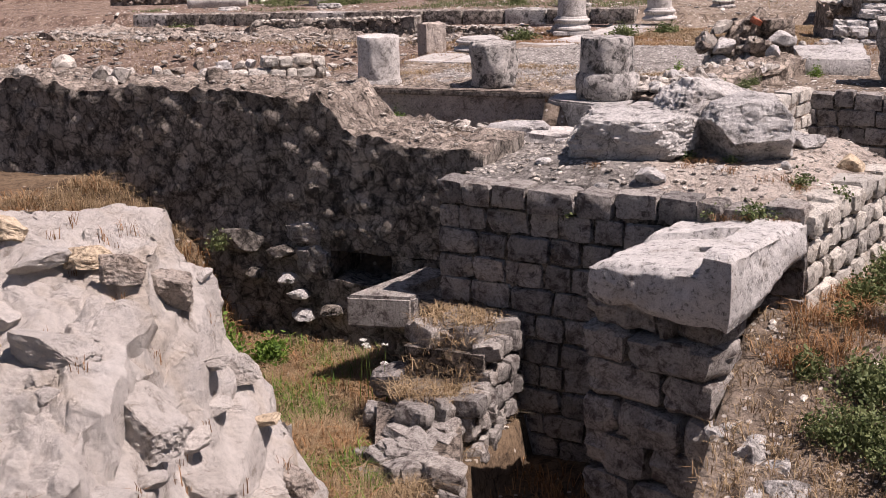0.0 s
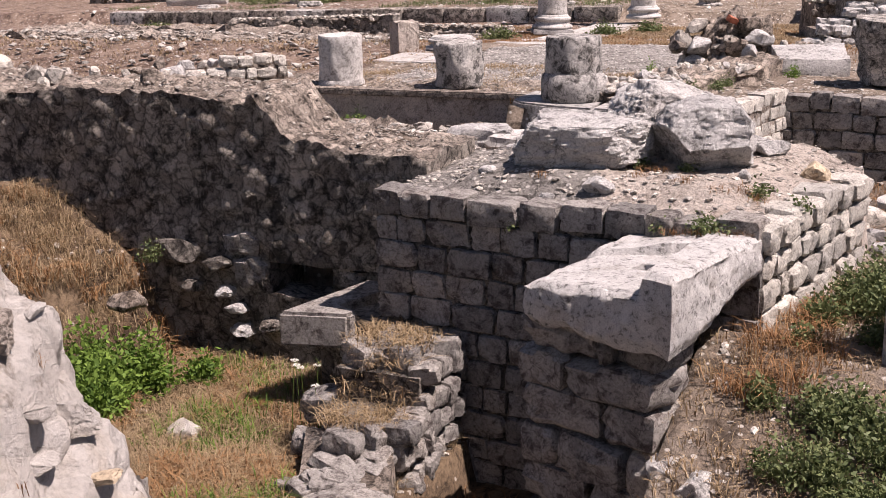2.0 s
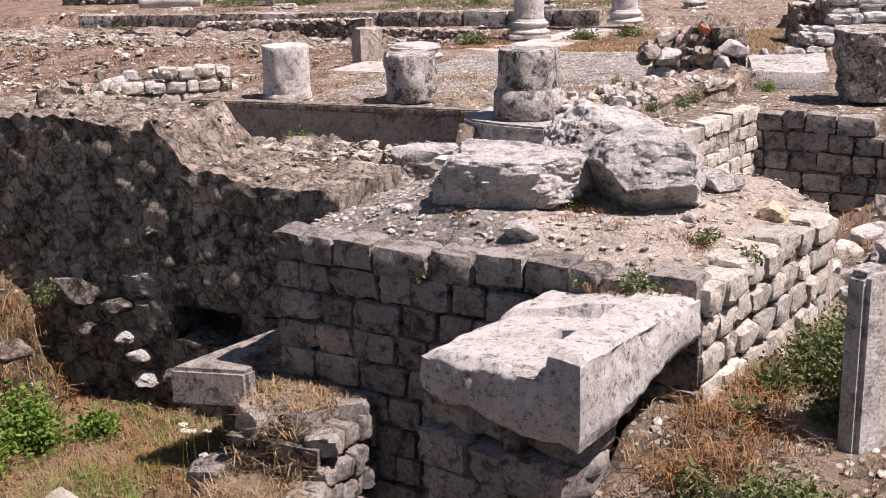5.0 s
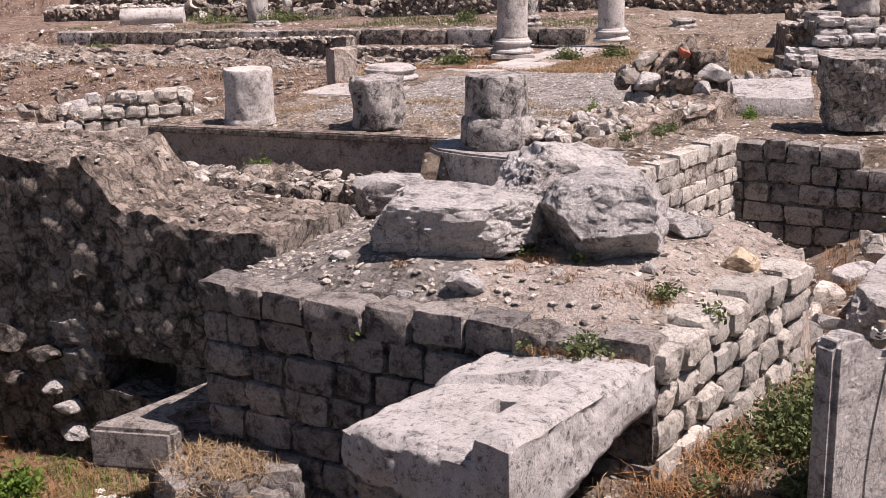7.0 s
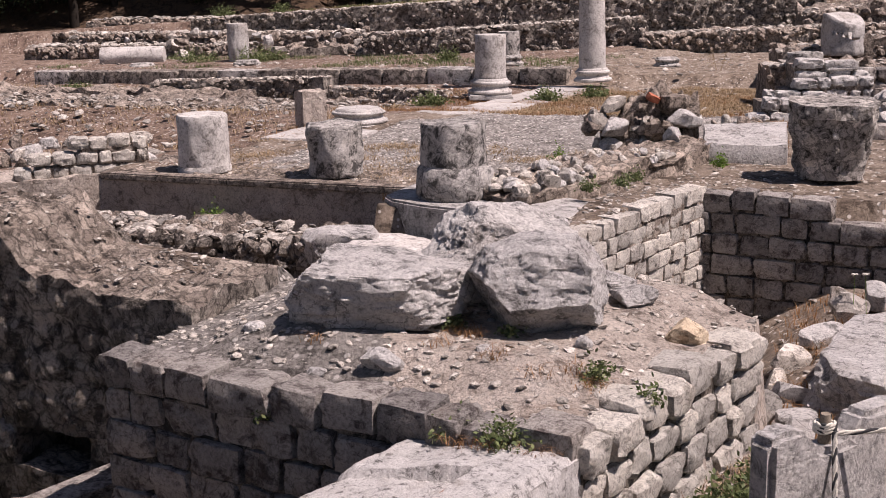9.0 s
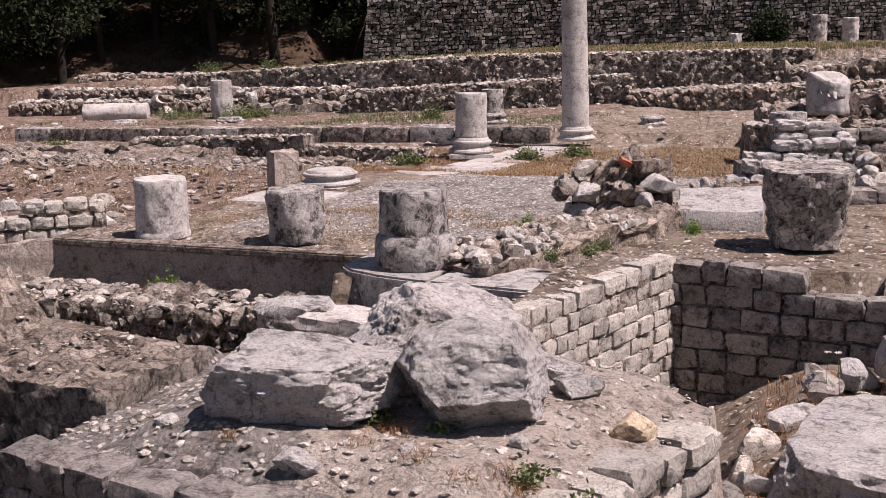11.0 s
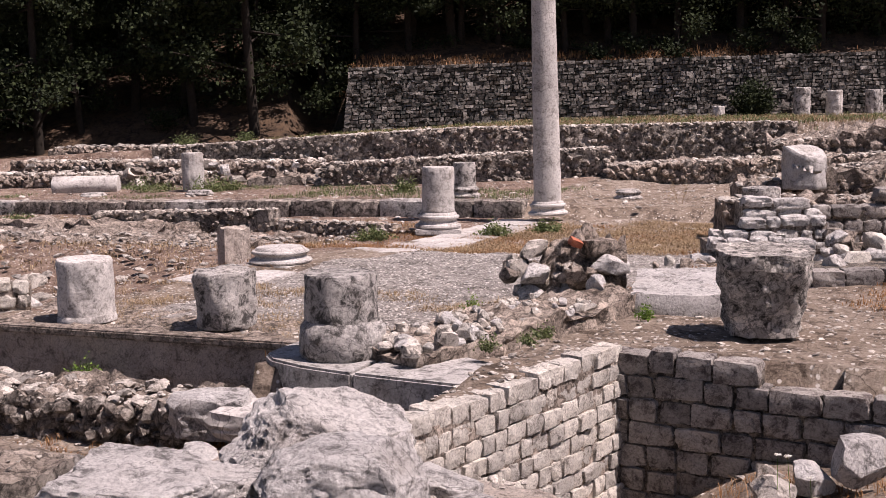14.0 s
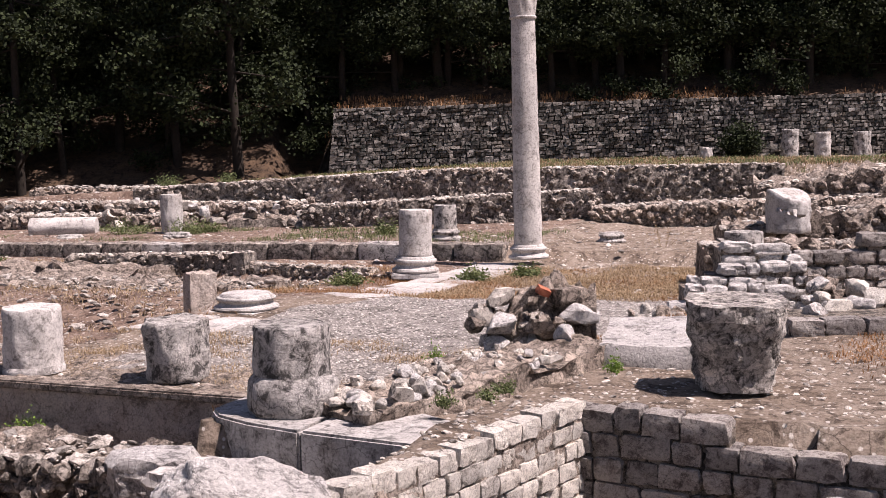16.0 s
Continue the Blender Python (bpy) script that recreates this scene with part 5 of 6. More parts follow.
# retaining wall of many small stones, leaning back
RS = Vector((math.cos(radians(24.5)), math.sin(radians(24.5)), 0))
RF = Vector((-math.sin(radians(24.5)), math.cos(radians(24.5)), 0))
RO = Vector((-24.15, 52.0, 0))
RET_LEN, RET_H = 34.0, 2.72
_rng = random.Random(8)
_V, _F = [], []
_z = 0.0
while _z < RET_H:
    _h = _rng.uniform(0.13, 0.20)
    _u = 0.10 * _z
    while _u < RET_LEN:
        _l = _rng.uniform(0.13, 0.42)
        _x0, _x1, _z0, _z1 = _u + 0.02, _u + _l - 0.02, _z + 0.016 + _rng.uniform(-0.02, 0.02), min(_z + _h, RET_H + 0.05) - 0.016 + _rng.uniform(-0.02, 0.02)
        _o = 0.10 * _z + _rng.uniform(-0.09, 0.03)
        _b = len(_V)
        _jt = lambda: _rng.uniform(-0.03, 0.03)
        for (_a, _c, _d) in ((_x0, _o + 0.03, _z0), (_x1, _o + 0.03, _z0), (_x1, _o + 0.03, _z1), (_x0, _o + 0.03, _z1), (_x0 - .01, _o + 0.3, _z0 - .01), (_x1 + .01, _o + 0.3, _z0 - .01), (_x1 + .01, _o + 0.3, _z1 + .01), (_x0 - .01, _o + 0.3, _z1 + .01)):
            _p = RO + RS * (_a + _jt()) + RF * (_c + _jt())
            _V.append((_p.x, _p.y, 1.80 + 0.012 * _a + _d + _jt()))
        if not (abs(_u % 4.3 - 2.0) < 0.12 and abs(_z - (0.5 if int(_u / 4.3) % 2 else 1.9)) < 0.14):
            _F += [tuple(_b + q for q in f) for f in ((0, 1, 2, 3), (1, 5, 6, 2), (4, 0, 3, 7), (3, 2, 6, 7), (0, 4, 5, 1))]
        _u += _l
    _z += _h
M_RET = rock_mat("retaining_stone", (0.27, 0.25, 0.225), (0.165, 0.15, 0.135), (0.04, 0.044, 0.04), 1.6, 0.45, 0.6, rand=0.0, island=0.6)
ret = tagged(new("wall_retaining"), "tall retaining wall of small grey stones with drain holes", "wall", kind="structure")
part("stonework", mesh_of("stonework", _V, _F, M_RET), ret)["kind"] = "stuff"
_V = []
for _a, _c, _d in ((0.05, 0.16, -1.0), (RET_LEN, 0.16, -1.0), (RET_LEN, 0.16 + 0.27, RET_H - 0.06), (0.3, 0.16 + 0.27, RET_H - 0.06), (0.05, 1.2, -1.0), (RET_LEN, 1.2, -1.0), (RET_LEN, 1.2, RET_H - 0.06), (0.3, 1.2, RET_H - 0.06)):
    _p = RO + RS * _a + RF * _c
    _V.append((_p.x, _p.y, 1.80 + 0.012 * _a + _d))
part("core", mesh_of("core", _V, [(0, 1, 2, 3), (1, 5, 6, 2), (4, 0, 3, 7), (3, 2, 6, 7), (5, 4, 7, 6)], M_MORTAR), ret)

def hill_z(s, f):
    p = Vector((1.11, 6.37, 0)) + RS * s + RF * f
    g = ground_z(p.x, p.y)
    k = smooth01((s + 4.5) / 1.1)
    b = (1.0 + 3.42 * k + 0.012 * (s + 5)) + 0.42 * (f - 53) + 0.12 * noise.noise(Vector((s * 0.4, f * 0.4, 0)))
    return max(g, b) if f > 52.9 and s > -8 else g


_V, _F = [], []
for _j in range(41):
    for _i in range(61):
        _s, _f = -8 + 1.1 * _i, 53.0 + 1.1 * _j
        _p = Vector((1.11, 6.37, 0)) + RS * _s + RF * _f
        _V.append((_p.x, _p.y, hill_z(_s, _f) if _s > -7.5 else ground_z(_p.x, _p.y) - 0.4))
_F = [(j * 61 + i, j * 61 + i + 1, j * 61 + 62 + i, j * 61 + 61 + i) for j in range(40) for i in range(60)]
tagged(new("hillside", mesh_of("hillside", _V, _F, M_LITTER, True)), "steep hillside of leaf litter, coloured dark for the wood's shade", "hillside", kind="structure")

# stones stored along the retaining wall
for _i, (_s, _h, _r2) in enumerate(((16.2, 0.5, 0.26), (19.8, 1.2, 0.36), (21.2, 1.1, 0.34), (22.9, 1.05, 0.36), (25.5, 0.9, 0.33))):
    _p = RO + RS * _s - RF * 1.2
    drum("stored_shaft", "short grey column piece standing before the retaining wall", (_p.x, _p.y, ground_z(_p.x, _p.y) - 0.03), _r2, _h, M_DRUM if _i % 2 else M_MARBLE, 0.05, 60 + _i)

# ---- ruined walls to the right ----
RUIN = pool("stone", M_BOULDER, 7, rough=0.13, round_=0.2)
ashlar("wall_ruin_foot", "lowest step of a collapsed limestone wall", (-3.1, 23.55), (-1.05, 24.3), 0.98, 0.3, RUIN, M_RUBBLE_TOP, 0.21, 0.36, seed=51, core=0.9, joint=0.03, drop=lambda u: 0.45 * (1 - smooth01(u / 1.0)))
ashlar("wall_ruin_middle", "middle step of a collapsed limestone wall", (-2.62, 24.1), (-0.95, 24.75), 1.27, 0.5, RUIN, M_RUBBLE_TOP, 0.20, 0.34, seed=52, core=0.9, joint=0.03, drop=lambda u: 0.3 * (1 - smooth01(u / 0.6)))
ashlar("wall_ruin_crest", "broken crest of a collapsed limestone wall", (-2.2, 24.55), (-1.05, 25.0), 1.56, 0.6, RUIN, M_RUBBLE_TOP, 0.2, 0.42, seed=53, core=0.7, joint=0.03, drop=lambda u: 0.2 * smooth01((u - 0.8) / 0.3))
_r = random.Random(10)
H2 = [(-3.3 + 1.4 * _r.random() ** 1.3, 23.3 + 0.5 * _r.random(), 0.42 + 0.14 * _r.random(), _r.uniform(0.12, 0.30)) for _ in range(16)] + [(-1.0 + 0.5 * _r.random(), 24.0 + 0.8 * _r.random(), 0.5 + 0.5 * _r.random(), _r.uniform(0.15, 0.32)) for _ in range(14)]
pile("ruin_stone", "rough limestone block of a collapsed wall", H2, (M_BOULDER, M_RUBBLE_TOP, M_ASH_PALE, M_RUBBLE_TOP), 9)
ashlar("wall_ruin_right", "ruined limestone wall with uneven crest", (-1.7, 26.0), (2.4, 27.8), 1.55, 0.3, ROUGH, M_MORTAR, 0.26, 0.42, seed=33, drop=lambda u: 0.25 * (0.5 + 0.5 * math.sin(u * 2.1)))
ashlar("wall_step_right", "low wall of two courses of dark squared blocks", (-0.82, 21.72), (2.2, 23.1), 0.86, 0.36, ASH, M_MORTAR, 0.25, 0.42, seed=34, core=1.6)
pile("ruin_stone", "pale limestone block lying on a low wall", [(-0.65, 23.1, 0.62, 0.36), (-0.45, 23.5, 0.66, 0.34), (-0.2, 23.8, 0.7, 0.34), (0.05, 24.1, 0.74, 0.36), (0.3, 24.3, 0.78, 0.34), (-0.25, 24.6, 0.8, 0.5), (0.55, 24.7, 0.8, 0.4)], (M_BOULDER, M_ASH_PALE), 13)
drum("column_drum", "grey column drum lying on a ruined wall", (-2.75, 29.8, 0.95), 0.37, 0.36, M_DRUM, 0.02, 71)
_o = drum("broken_shaft", "thick pale column shaft broken aslant", (-2.36, 33.3, 1.02), 0.47, 0.95, M_MARBLE, 0.05, 72)
for _v in _o.data.vertices:
    if _v.co.z > 0.6:
        _v.co.z -= 0.45 * max(0.0, -_v.co.x + 0.1)
rough_wall("wall_right_back", "ruined rubble wall behind the heap", (-3.4, 29.6), (3.5, 32.4), 1.2, lambda u: 1.0 + 0.12 * noise.noise(Vector((u * 2, 1, 0))), 0.0, M_RUBBLE_TOP, M_RUBBLE_TOP, 0.18, 0.14, seed=71)
rough_wall("wall_right_far", "ruined rubble wall with pale patches", (-3.6, 33.0), (3.5, 36.0), 1.6, lambda u: 1.05 + 0.14 * u + 0.12 * noise.noise(Vector((u * 2, 1, 0))), 0.0, M_RUBBLE_TOP, M_RUBBLE_TOP, 0.18, 0.16, seed=72)

# ---- rubble walls at the left ----
ashlar("wall_left_small", "sunlit low wall of small pale limestone blocks, partly fallen", (-11.30, 16.15), (-9.95, 17.35), 0.98, 0.42, pool("stone", M_ASH_PALE, 6, rough=0.11, round_=0.2), M_RUBBLE_TOP, 0.185, 0.27, seed=41, core=0.8, drop=lambda u: 0.36 * (1 - smooth01(u / 1.0)))
rough_wall("wall_left_footing", "smooth pale mortared footing beside the stylobate", (-11.7, 15.75), (-10.14, 16.98), 1.0, lambda u: 0.47, -0.5, M_BED, M_BED, 0.04, 0.08, seed=83)
rough_wall("wall_left_ridge", "low pinkish rubble footing", (-24.0, 24.6), (-11.5, 25.2), 2.4, lambda u: 0.34 + 0.1 * noise.noise(Vector((u * 1.2, 0, 4))), -0.8, M_RUBBLE_TOP, M_RUBBLE_TOP, 0.16, 0.16, seed=81)
rough_wall("wall_left_ridge_far", "low pinkish rubble footing", (-26.0, 28.6), (-16.5, 28.9), 1.5, lambda u: 0.20 + 0.1 * noise.noise(Vector((u * 1.2, 2, 4))), -0.9, M_RUBBLE_TOP, M_RUBBLE_TOP, 0.16, 0.16, seed=82)
_r = random.Random(31)
pile("rubble_stone", "limestone lump of a collapsed wall", [(-13.2 + 3.0 * _r.random(), 17.2 + 1.8 * _r.random(), 0.3 + 0.3 * _r.random(), _r.uniform(0.16, 0.36)) for _ in range(26)], (M_PEBBLE, M_RUBBLE_TOP, M_BOULDER), 17)
pile("rubble_stone", "limestone lump of a collapsed wall", [(-26 + 9 * _r.random(), 38.0 + 3.5 * _r.random(), 0.35 + 0.4 * _r.random(), _r.uniform(0.2, 0.5)) for _ in range(30)], (M_PEBBLE, M_RUBBLE_TOP, M_RUBBLE), 19)

for _i, (_a, _b2, _t, _h) in enumerate((((-31, 37.6), (-22.8, 39.4), 1.4, 0.75), ((-32, 40.2), (-19.5, 41.6), 1.6, 1.05), ((-33, 43.4), (-24, 45.0), 2.0, 1.45), ((-20.5, 38.6), (-16.5, 40.2), 1.8, 0.8))):
    rough_wall("wall_left_terrace", "broken rubble terrace with pale loose stones", _a, _b2, _t, lambda u, h=_h, i=_i: h - 0.1 + 0.12 * noise.noise(Vector((u * 1.6, i * 5.0, 0))), 0.0, M_RUBBLE, M_RUBBLE_TOP, 0.14, 0.14, seed=100 + _i)
_r = random.Random(55)
pile("rubble_stone", "pale limestone lump on a broken terrace", [(-31 + 15 * _r.random(), 37.8 + 6.5 * _r.random(), 0.7 + 0.4 * _r.random(), _r.uniform(0.15, 0.42)) for _ in range(44)], (M_PEBBLE, M_RUBBLE_TOP, M_BOULDER), 61)

# ---- bank and blocks beside the pit ----
rock("big_block", "large squared limestone block on the bank by the pit", (0.32, 13.7, -0.36), (1.2, 1.65, 0.40), M_BOULDER, 131, planes=0, sub=5, tight=1.3, yaw=-8, boxy=1.0)
pile("bank_stone", "limestone lump on the dry bank", [(-0.62, 13.2, -0.3, 0.3), (-0.72, 14.2, -0.35, 0.35), (-0.55, 14.8, -0.3, 0.35), (-0.4, 15.5, -0.25, 0.4), (-0.15, 15.9, -0.2, 0.45), (-0.5, 16.2, -0.35, 0.3), (0.2, 16.0, -0.15, 0.5), (-0.8, 13.7, -0.4, 0.22), (-0.45, 12.4, -0.25, 0.3), (-0.75, 12.6, -0.3, 0.3)], (M_BOULDER, M_PEBBLE), 23)

# upright stone with a notched top, and the rope barrier tied to a stake in it
def notched_post():
    ob = tagged(new("notched_stone"), "upright pale limestone slab with a notched top, carrying a rope barrier", "stone post")
    prof = [(0, -0.3), (0.98, -0.3), (0.98, 1.00), (0.90, 1.03), (0.62, 1.02), (0.58, 0.95), (0.55, 0.905), (0.42, 0.89), (0.33, 0.905), (0.28, 0.95), (0.25, 1.0), (0.20, 1.035), (0.06, 1.04), (0.0, 1.0)]
    bm = bmesh.new()
    fr = [bm.verts.new((x, 0, z)) for x, z in prof]
    bk = [bm.verts.new((x, 0.16, z)) for x, z in prof]
    bm.faces.new(fr)
    bm.faces.new(list(reversed(bk)))
    for i in range(len(prof)):
        q = (i + 1) % len(prof)
        bm.faces.new((fr[q], fr[i], bk[i], bk[q]))
    bmesh.ops.recalc_face_normals(bm, faces=bm.faces[:])
    bmesh.ops.bevel(bm, geom=bm.edges[:], offset=0.03, segments=2, affect="EDGES")
    part("slab", bm_mesh("slab", bm, M_BOULDER), ob)
    ob.matrix_basis = pose(-0.15, 9.08, 0.0, 0, 0, 55)
    stake = tagged(new("wooden_stake", lathe("wooden_stake", [(0.03, 0), (0.032, 0.1), (0.03, 0.2), (0.024, 0.24)], M_WOOD, 14, 0.004, 2)), "short weathered wooden stake in the stone's notch", "stake")
    stake.matrix_basis = pose(0.03, 9.48, 0.80)
    rope = tagged(new("barrier_rope"), "white and black twisted barrier rope knotted round a stake", "rope")

    def strand(path, r=0.011):
        n = 60
        for s, mat in ((0, M_ROPE_W), (1, M_ROPE_B), (2, M_ROPE_W)):
            cu = bpy.data.curves.new("strand", "CURVE")
            cu.dimensions, cu.bevel_depth, cu.bevel_resolution = "3D", r * 0.72, 2
            sp = cu.splines.new("POLY")
            sp.points.add(n)
            for i in range(n + 1):
                t = i / n
                p = path(t)
                a = t * 55 + s * 2.094
                sp.points[i].co = (p.x + r * 0.6 * math.cos(a), p.y, p.z + r * 0.6 * math.sin(a), 1)
            cu.materials.append(mat)
            part("strand", cu, rope)

    strand(lambda t: Vector((0.08, 9.42, 0.97)).lerp(Vector((0.16, 9.33, 0.0)), t) - Vector((0, 0.06 * math.sin(t * 3.14), 0)))
    strand(lambda t: Vector((0.08, 9.42, 0.97)).lerp(Vector((1.6, 9.9, 1.5)), t) - Vector((0, 0, 0.12 * math.sin(t * 3.14))))
    strand(lambda t: Vector((0.03 + 0.045 * math.cos(t * 19), 9.48 + 0.045 * math.sin(t * 19), 0.95 + 0.05 * t)))


notched_post()

# ---- the bleached wall end close to the camera ----
def near_ruin():
    s_dir, f_dir = RS, RF
    V, F = [], []
    nu, nv = 190, 250
    s0, s1, f0, f1 = -3.2, -0.3, 2.6, 6.9

    steps = ((-9.0, 1.80), (-1.25, 1.77), (-1.21, 1.55), (-1.09, 1.45), (-1.06, 1.18), (-0.99, 1.00), (-0.88, 0.92), (-0.85, 0.72), (-0.75, 0.66), (-0.70, 0.44), (-0.62, 0.0), (-0.45, -1.0))

    def crest(s):
        for (a, za), (b, zb) in zip(steps, steps[1:]):
            if s <= b:
                return za + (zb - za) * (s - a) / (b - a)
        return -1.0

    def base_z(s, f):
        """Stepped ends along the wall's broken side; the top slopes down towards the near side."""
        s += 0.04 * fbm(Vector((s * 2.2, f * 2.2, 1)), 3)
        z = crest(s) - 0.31 * max(0.0, 5.25 - f) - 0.10 * max(0.0, 4.2 - f) ** 2
        back = 5.42 + 0.10 * fbm(Vector((s * 3, 4, 0)), 2)
        return max(z - 2.4 * max(0.0, f - back), -1.5)

    for j in range(nv + 1):
        f = f0 + (f1 - f0) * j / nv
        for i in range(nu + 1):
            s = s0 + (s1 - s0) * i / nu
            e = 0.02
            z = base_z(s, f)
            n = Vector((-(base_z(s + e, f) - z) / e, -(base_z(s, f + e) - z) / e, 1.0)).normalized()
            p = Vector((s, f, z))
            wv = p + 0.12 * Vector((fbm(p * 2.5, 2), fbm(p * 2.5 + Vector((7, 0, 0)), 2), 0))
            vo = noise.voronoi(wv * 2.6)[0]
            vs = noise.voronoi(wv * 6.5)[0]
            smooth_bed = smooth01(0.5 + 1.6 * fbm(p * 0.9 + Vector((3, 1, 0)), 2))     # smeared mortar between broken lumps
            d = (0.20 * min(0.25, vo[1] - vo[0]) + 0.09 * min(0.28, vs[1] - vs[0])) * smooth_bed + 0.07 * fbm(p * 1.6, 3) + (0.012 + 0.03 * smooth_bed) * fbm(p * 6, 4) + 0.010 * fbm(p * 20, 3) - 0.02
            p = p + n * d
            q = s_dir * p.x + f_dir * p.y
            V.append((q.x, q.y, p.z))
    w = nu + 1
    F = [(j * w + i, j * w + i + 1, (j + 1) * w + i + 1, (j + 1) * w + i) for j in range(nv) for i in range(nu)]
    me = mesh_of("wall_near_ruin", V, F, M_WHITE, True)
    me.set_sharp_from_angle(angle=radians(30))
    tagged(new("wall_near_ruin", me), "bleached ruined wall end of white limestone and mortar", "wall", kind="structure")

    def at(s, f):
        i, j = round((s - s0) / (s1 - s0) * nu), round((f - f0) / (f1 - f0) * nv)
        return V[j * w + i]
    r = random.Random(4)
    for i in range(40):
        s = r.uniform(-2.2, -0.78)
        f = r.uniform(3.2, 5.3)
        x, y, z = at(s, f)
        d = r.uniform(0.05, 0.15)
        h = d * r.uniform(0.4, 0.7)
        rock("embedded_stone", "jutting white limestone lump in a ruined wall", (x, y, z - h * 0.6), (d * r.uniform(1.1, 1.9), d, h), M_OCHRE if i % 13 == 4 else M_WHITE, 400 + i, yaw=r.uniform(0, 360), tilt=(r.uniform(-14, 14), r.uniform(-14, 14)), sub=4, planes=12, tight=0.66, boxy=0.8)
    for i, (s, f, dx, dy, h, mat) in enumerate(((-1.16, 4.22, 0.34, 0.24, 0.20, M_WHITE), (-0.98, 4.45, 0.26, 0.18, 0.11, M_WHITE), (-0.92, 3.80, 0.24, 0.18, 0.12, M_WHITE), (-1.30, 4.70, 0.20, 0.13, 0.10, M_BED), (-1.48, 4.85, 0.22, 0.12, 0.08, M_OCHRE), (-1.20, 4.95, 0.26, 0.18, 0.12, M_BED), (-1.86, 4.95, 0.2, 0.14, 0.08, M_OCHRE), (-1.22, 3.75, 0.22, 0.16, 0.12, M_WHITE), (-0.80, 4.75, 0.2, 0.2, 0.1, M_WHITE), (-1.02, 5.15, 0.2, 0.16, 0.12, M_WHITE), (-0.72, 5.1, 0.2, 0.15, 0.12, M_BED), (-1.45, 4.2, 0.3, 0.2, 0.12, M_WHITE))):
        x, y, z = at(s, f)
        rock("embedded_stone", "ochre-stained limestone block bedded in a ruined wall" if mat is M_OCHRE else "large broken white limestone block bedded in a ruined wall", (x, y, z - h * 0.45), (dx, dy, h), mat, 520 + i, yaw=24 + 17 * (i % 5) - 30, tilt=(-8, 6), sub=5, planes=7, tight=0.80, boxy=0.9, lump=0.12)
    tufts("ruin_straw", "dry brown weeds rooted in the ruined wall", [at(r.uniform(-1.7, -0.75), r.uniform(3.3, 5.2)) for _ in range(34)], M_RUSSET, 0.07, 0.002, 9, 0.03, 0.9, 77)


near_ruin()

# ---- loose stones ----
def spots(n, x0, x1, y0, y1, seed, keep=None, dz=0.0):
    r = random.Random(seed)
    out = []
    while len(out) < n:
        x, y = r.uniform(x0, x1), r.uniform(y0, y1)
        if keep is None or keep(x, y):
            out.append((x, y, ground_z(x, y) + dz))
    return out


on_terrace = lambda x, y: front_y(x) + 0.1 < y and x < right_x(y) - 0.1
scatter("terrace_chips", "limestone chips and pebbles on the terrace", spots(2400, -4.4, -0.7, 9.5, 12.6, 1, on_terrace), M_PEBBLE, 0.012, 0.08, 1)
scatter("rim_chips", "rubble on the ground behind the big wall", spots(800, -9.0, -3.2, 11.8, 15.0, 2), M_PEBBLE, 0.012, 0.07, 2)
scatter("corridor_chips", "stones in the low strip before the colonnade", spots(420, -11.5, -5.6, 13.6, 16.4, 12, None, 0.0), M_PEBBLE, 0.015, 0.11, 12)
scatter("corridor_top_chips", "stones on the low wall before the colonnade", [(x, y, 0.19) for x, y, z in spots(420, -11.5, -5.9, 15.0, 16.0, 13)], M_PEBBLE, 0.02, 0.10, 13)
scatter("plinth_chips", "small stones beside the pit wall", spots(900, -4.2, -2.2, 13.3, 17.5, 3, lambda x, y: x < recede_x(y) - 0.1), M_PEBBLE, 0.015, 0.10, 3)
scatter("capital_chips", "stones and mortar crumbs round the fallen capital", spots(750, -2.6, 2.0, 17.1, 20.5, 4, lambda x, y: y > pit_y(x) + 0.3), M_PEBBLE, 0.012, 0.10, 4)
scatter("drum_chips", "gravel round the column drums", spots(900, -10.0, -4.5, 17.0, 20.0, 5), M_PEBBLE, 0.015, 0.08, 5)
scatter("gravel", "grey gravel spread over the paved court", spots(9500, -9.5, -2.8, 17.2, 27.0, 6, in_court), M_GRAVEL, 0.022, 0.06, 6)
scatter("far_chips", "pale stones strewn over the far ground", spots(3200, -28, 4, 27, 49, 7), M_PEBBLE, 0.03, 0.2, 7)
scatter("left_chips", "pinkish rubble over the low footings", [(x, y, z + (0.2 if 24.6 < y < 27 else 0.1)) for x, y, z in spots(1800, -24, -10.3, 18, 30, 8)], M_PEBBLE, 0.03, 0.22, 8)
scatter("slope_chips", "small stones on the grassy slope", spots(260, -1.4, 0.6, 7.4, 11.8, 9), M_PEBBLE, 0.012, 0.09, 9)
scatter("yard_chips", "stones in the sunken yard", spots(330, -9.0, -3.6, 6.5, 10.4, 10), M_PEBBLE, 0.015, 0.14, 10)
scatter("pit_chips", "rubble on the pit's floor", spots(360, -2.0, 1.6, 12.2, 16.7, 11, lambda x, y: x > recede_x(y) + 0.3), M_PEBBLE, 0.02, 0.16, 11)
rock("yard_stone", "pinkish flat stone in the dry grass of the yard", (-5.85, 8.65, -1.33), (0.30, 0.22, 0.14), M_WHITE, 301, sub=3)
rock("yard_stone", "grey flat stone half buried on the yard's slope", (-7.05, 9.5, -0.55), (0.40, 0.34, 0.16), M_RUBBLE_TOP, 302, sub=3)

_r = random.Random(88)
_c = []
for _i in range(900):
    _x, _w = _r.uniform(-12.5, -4.5), _r.uniform(0.05, 1.1)
    _c.append((_x, 10.54 + _w, left_top(_x + 13.0) + 0.02))
scatter("crest_chips", "mortar crumbs and chips on the crest of the big wall", _c, M_PEBBLE, 0.015, 0.06, 14)

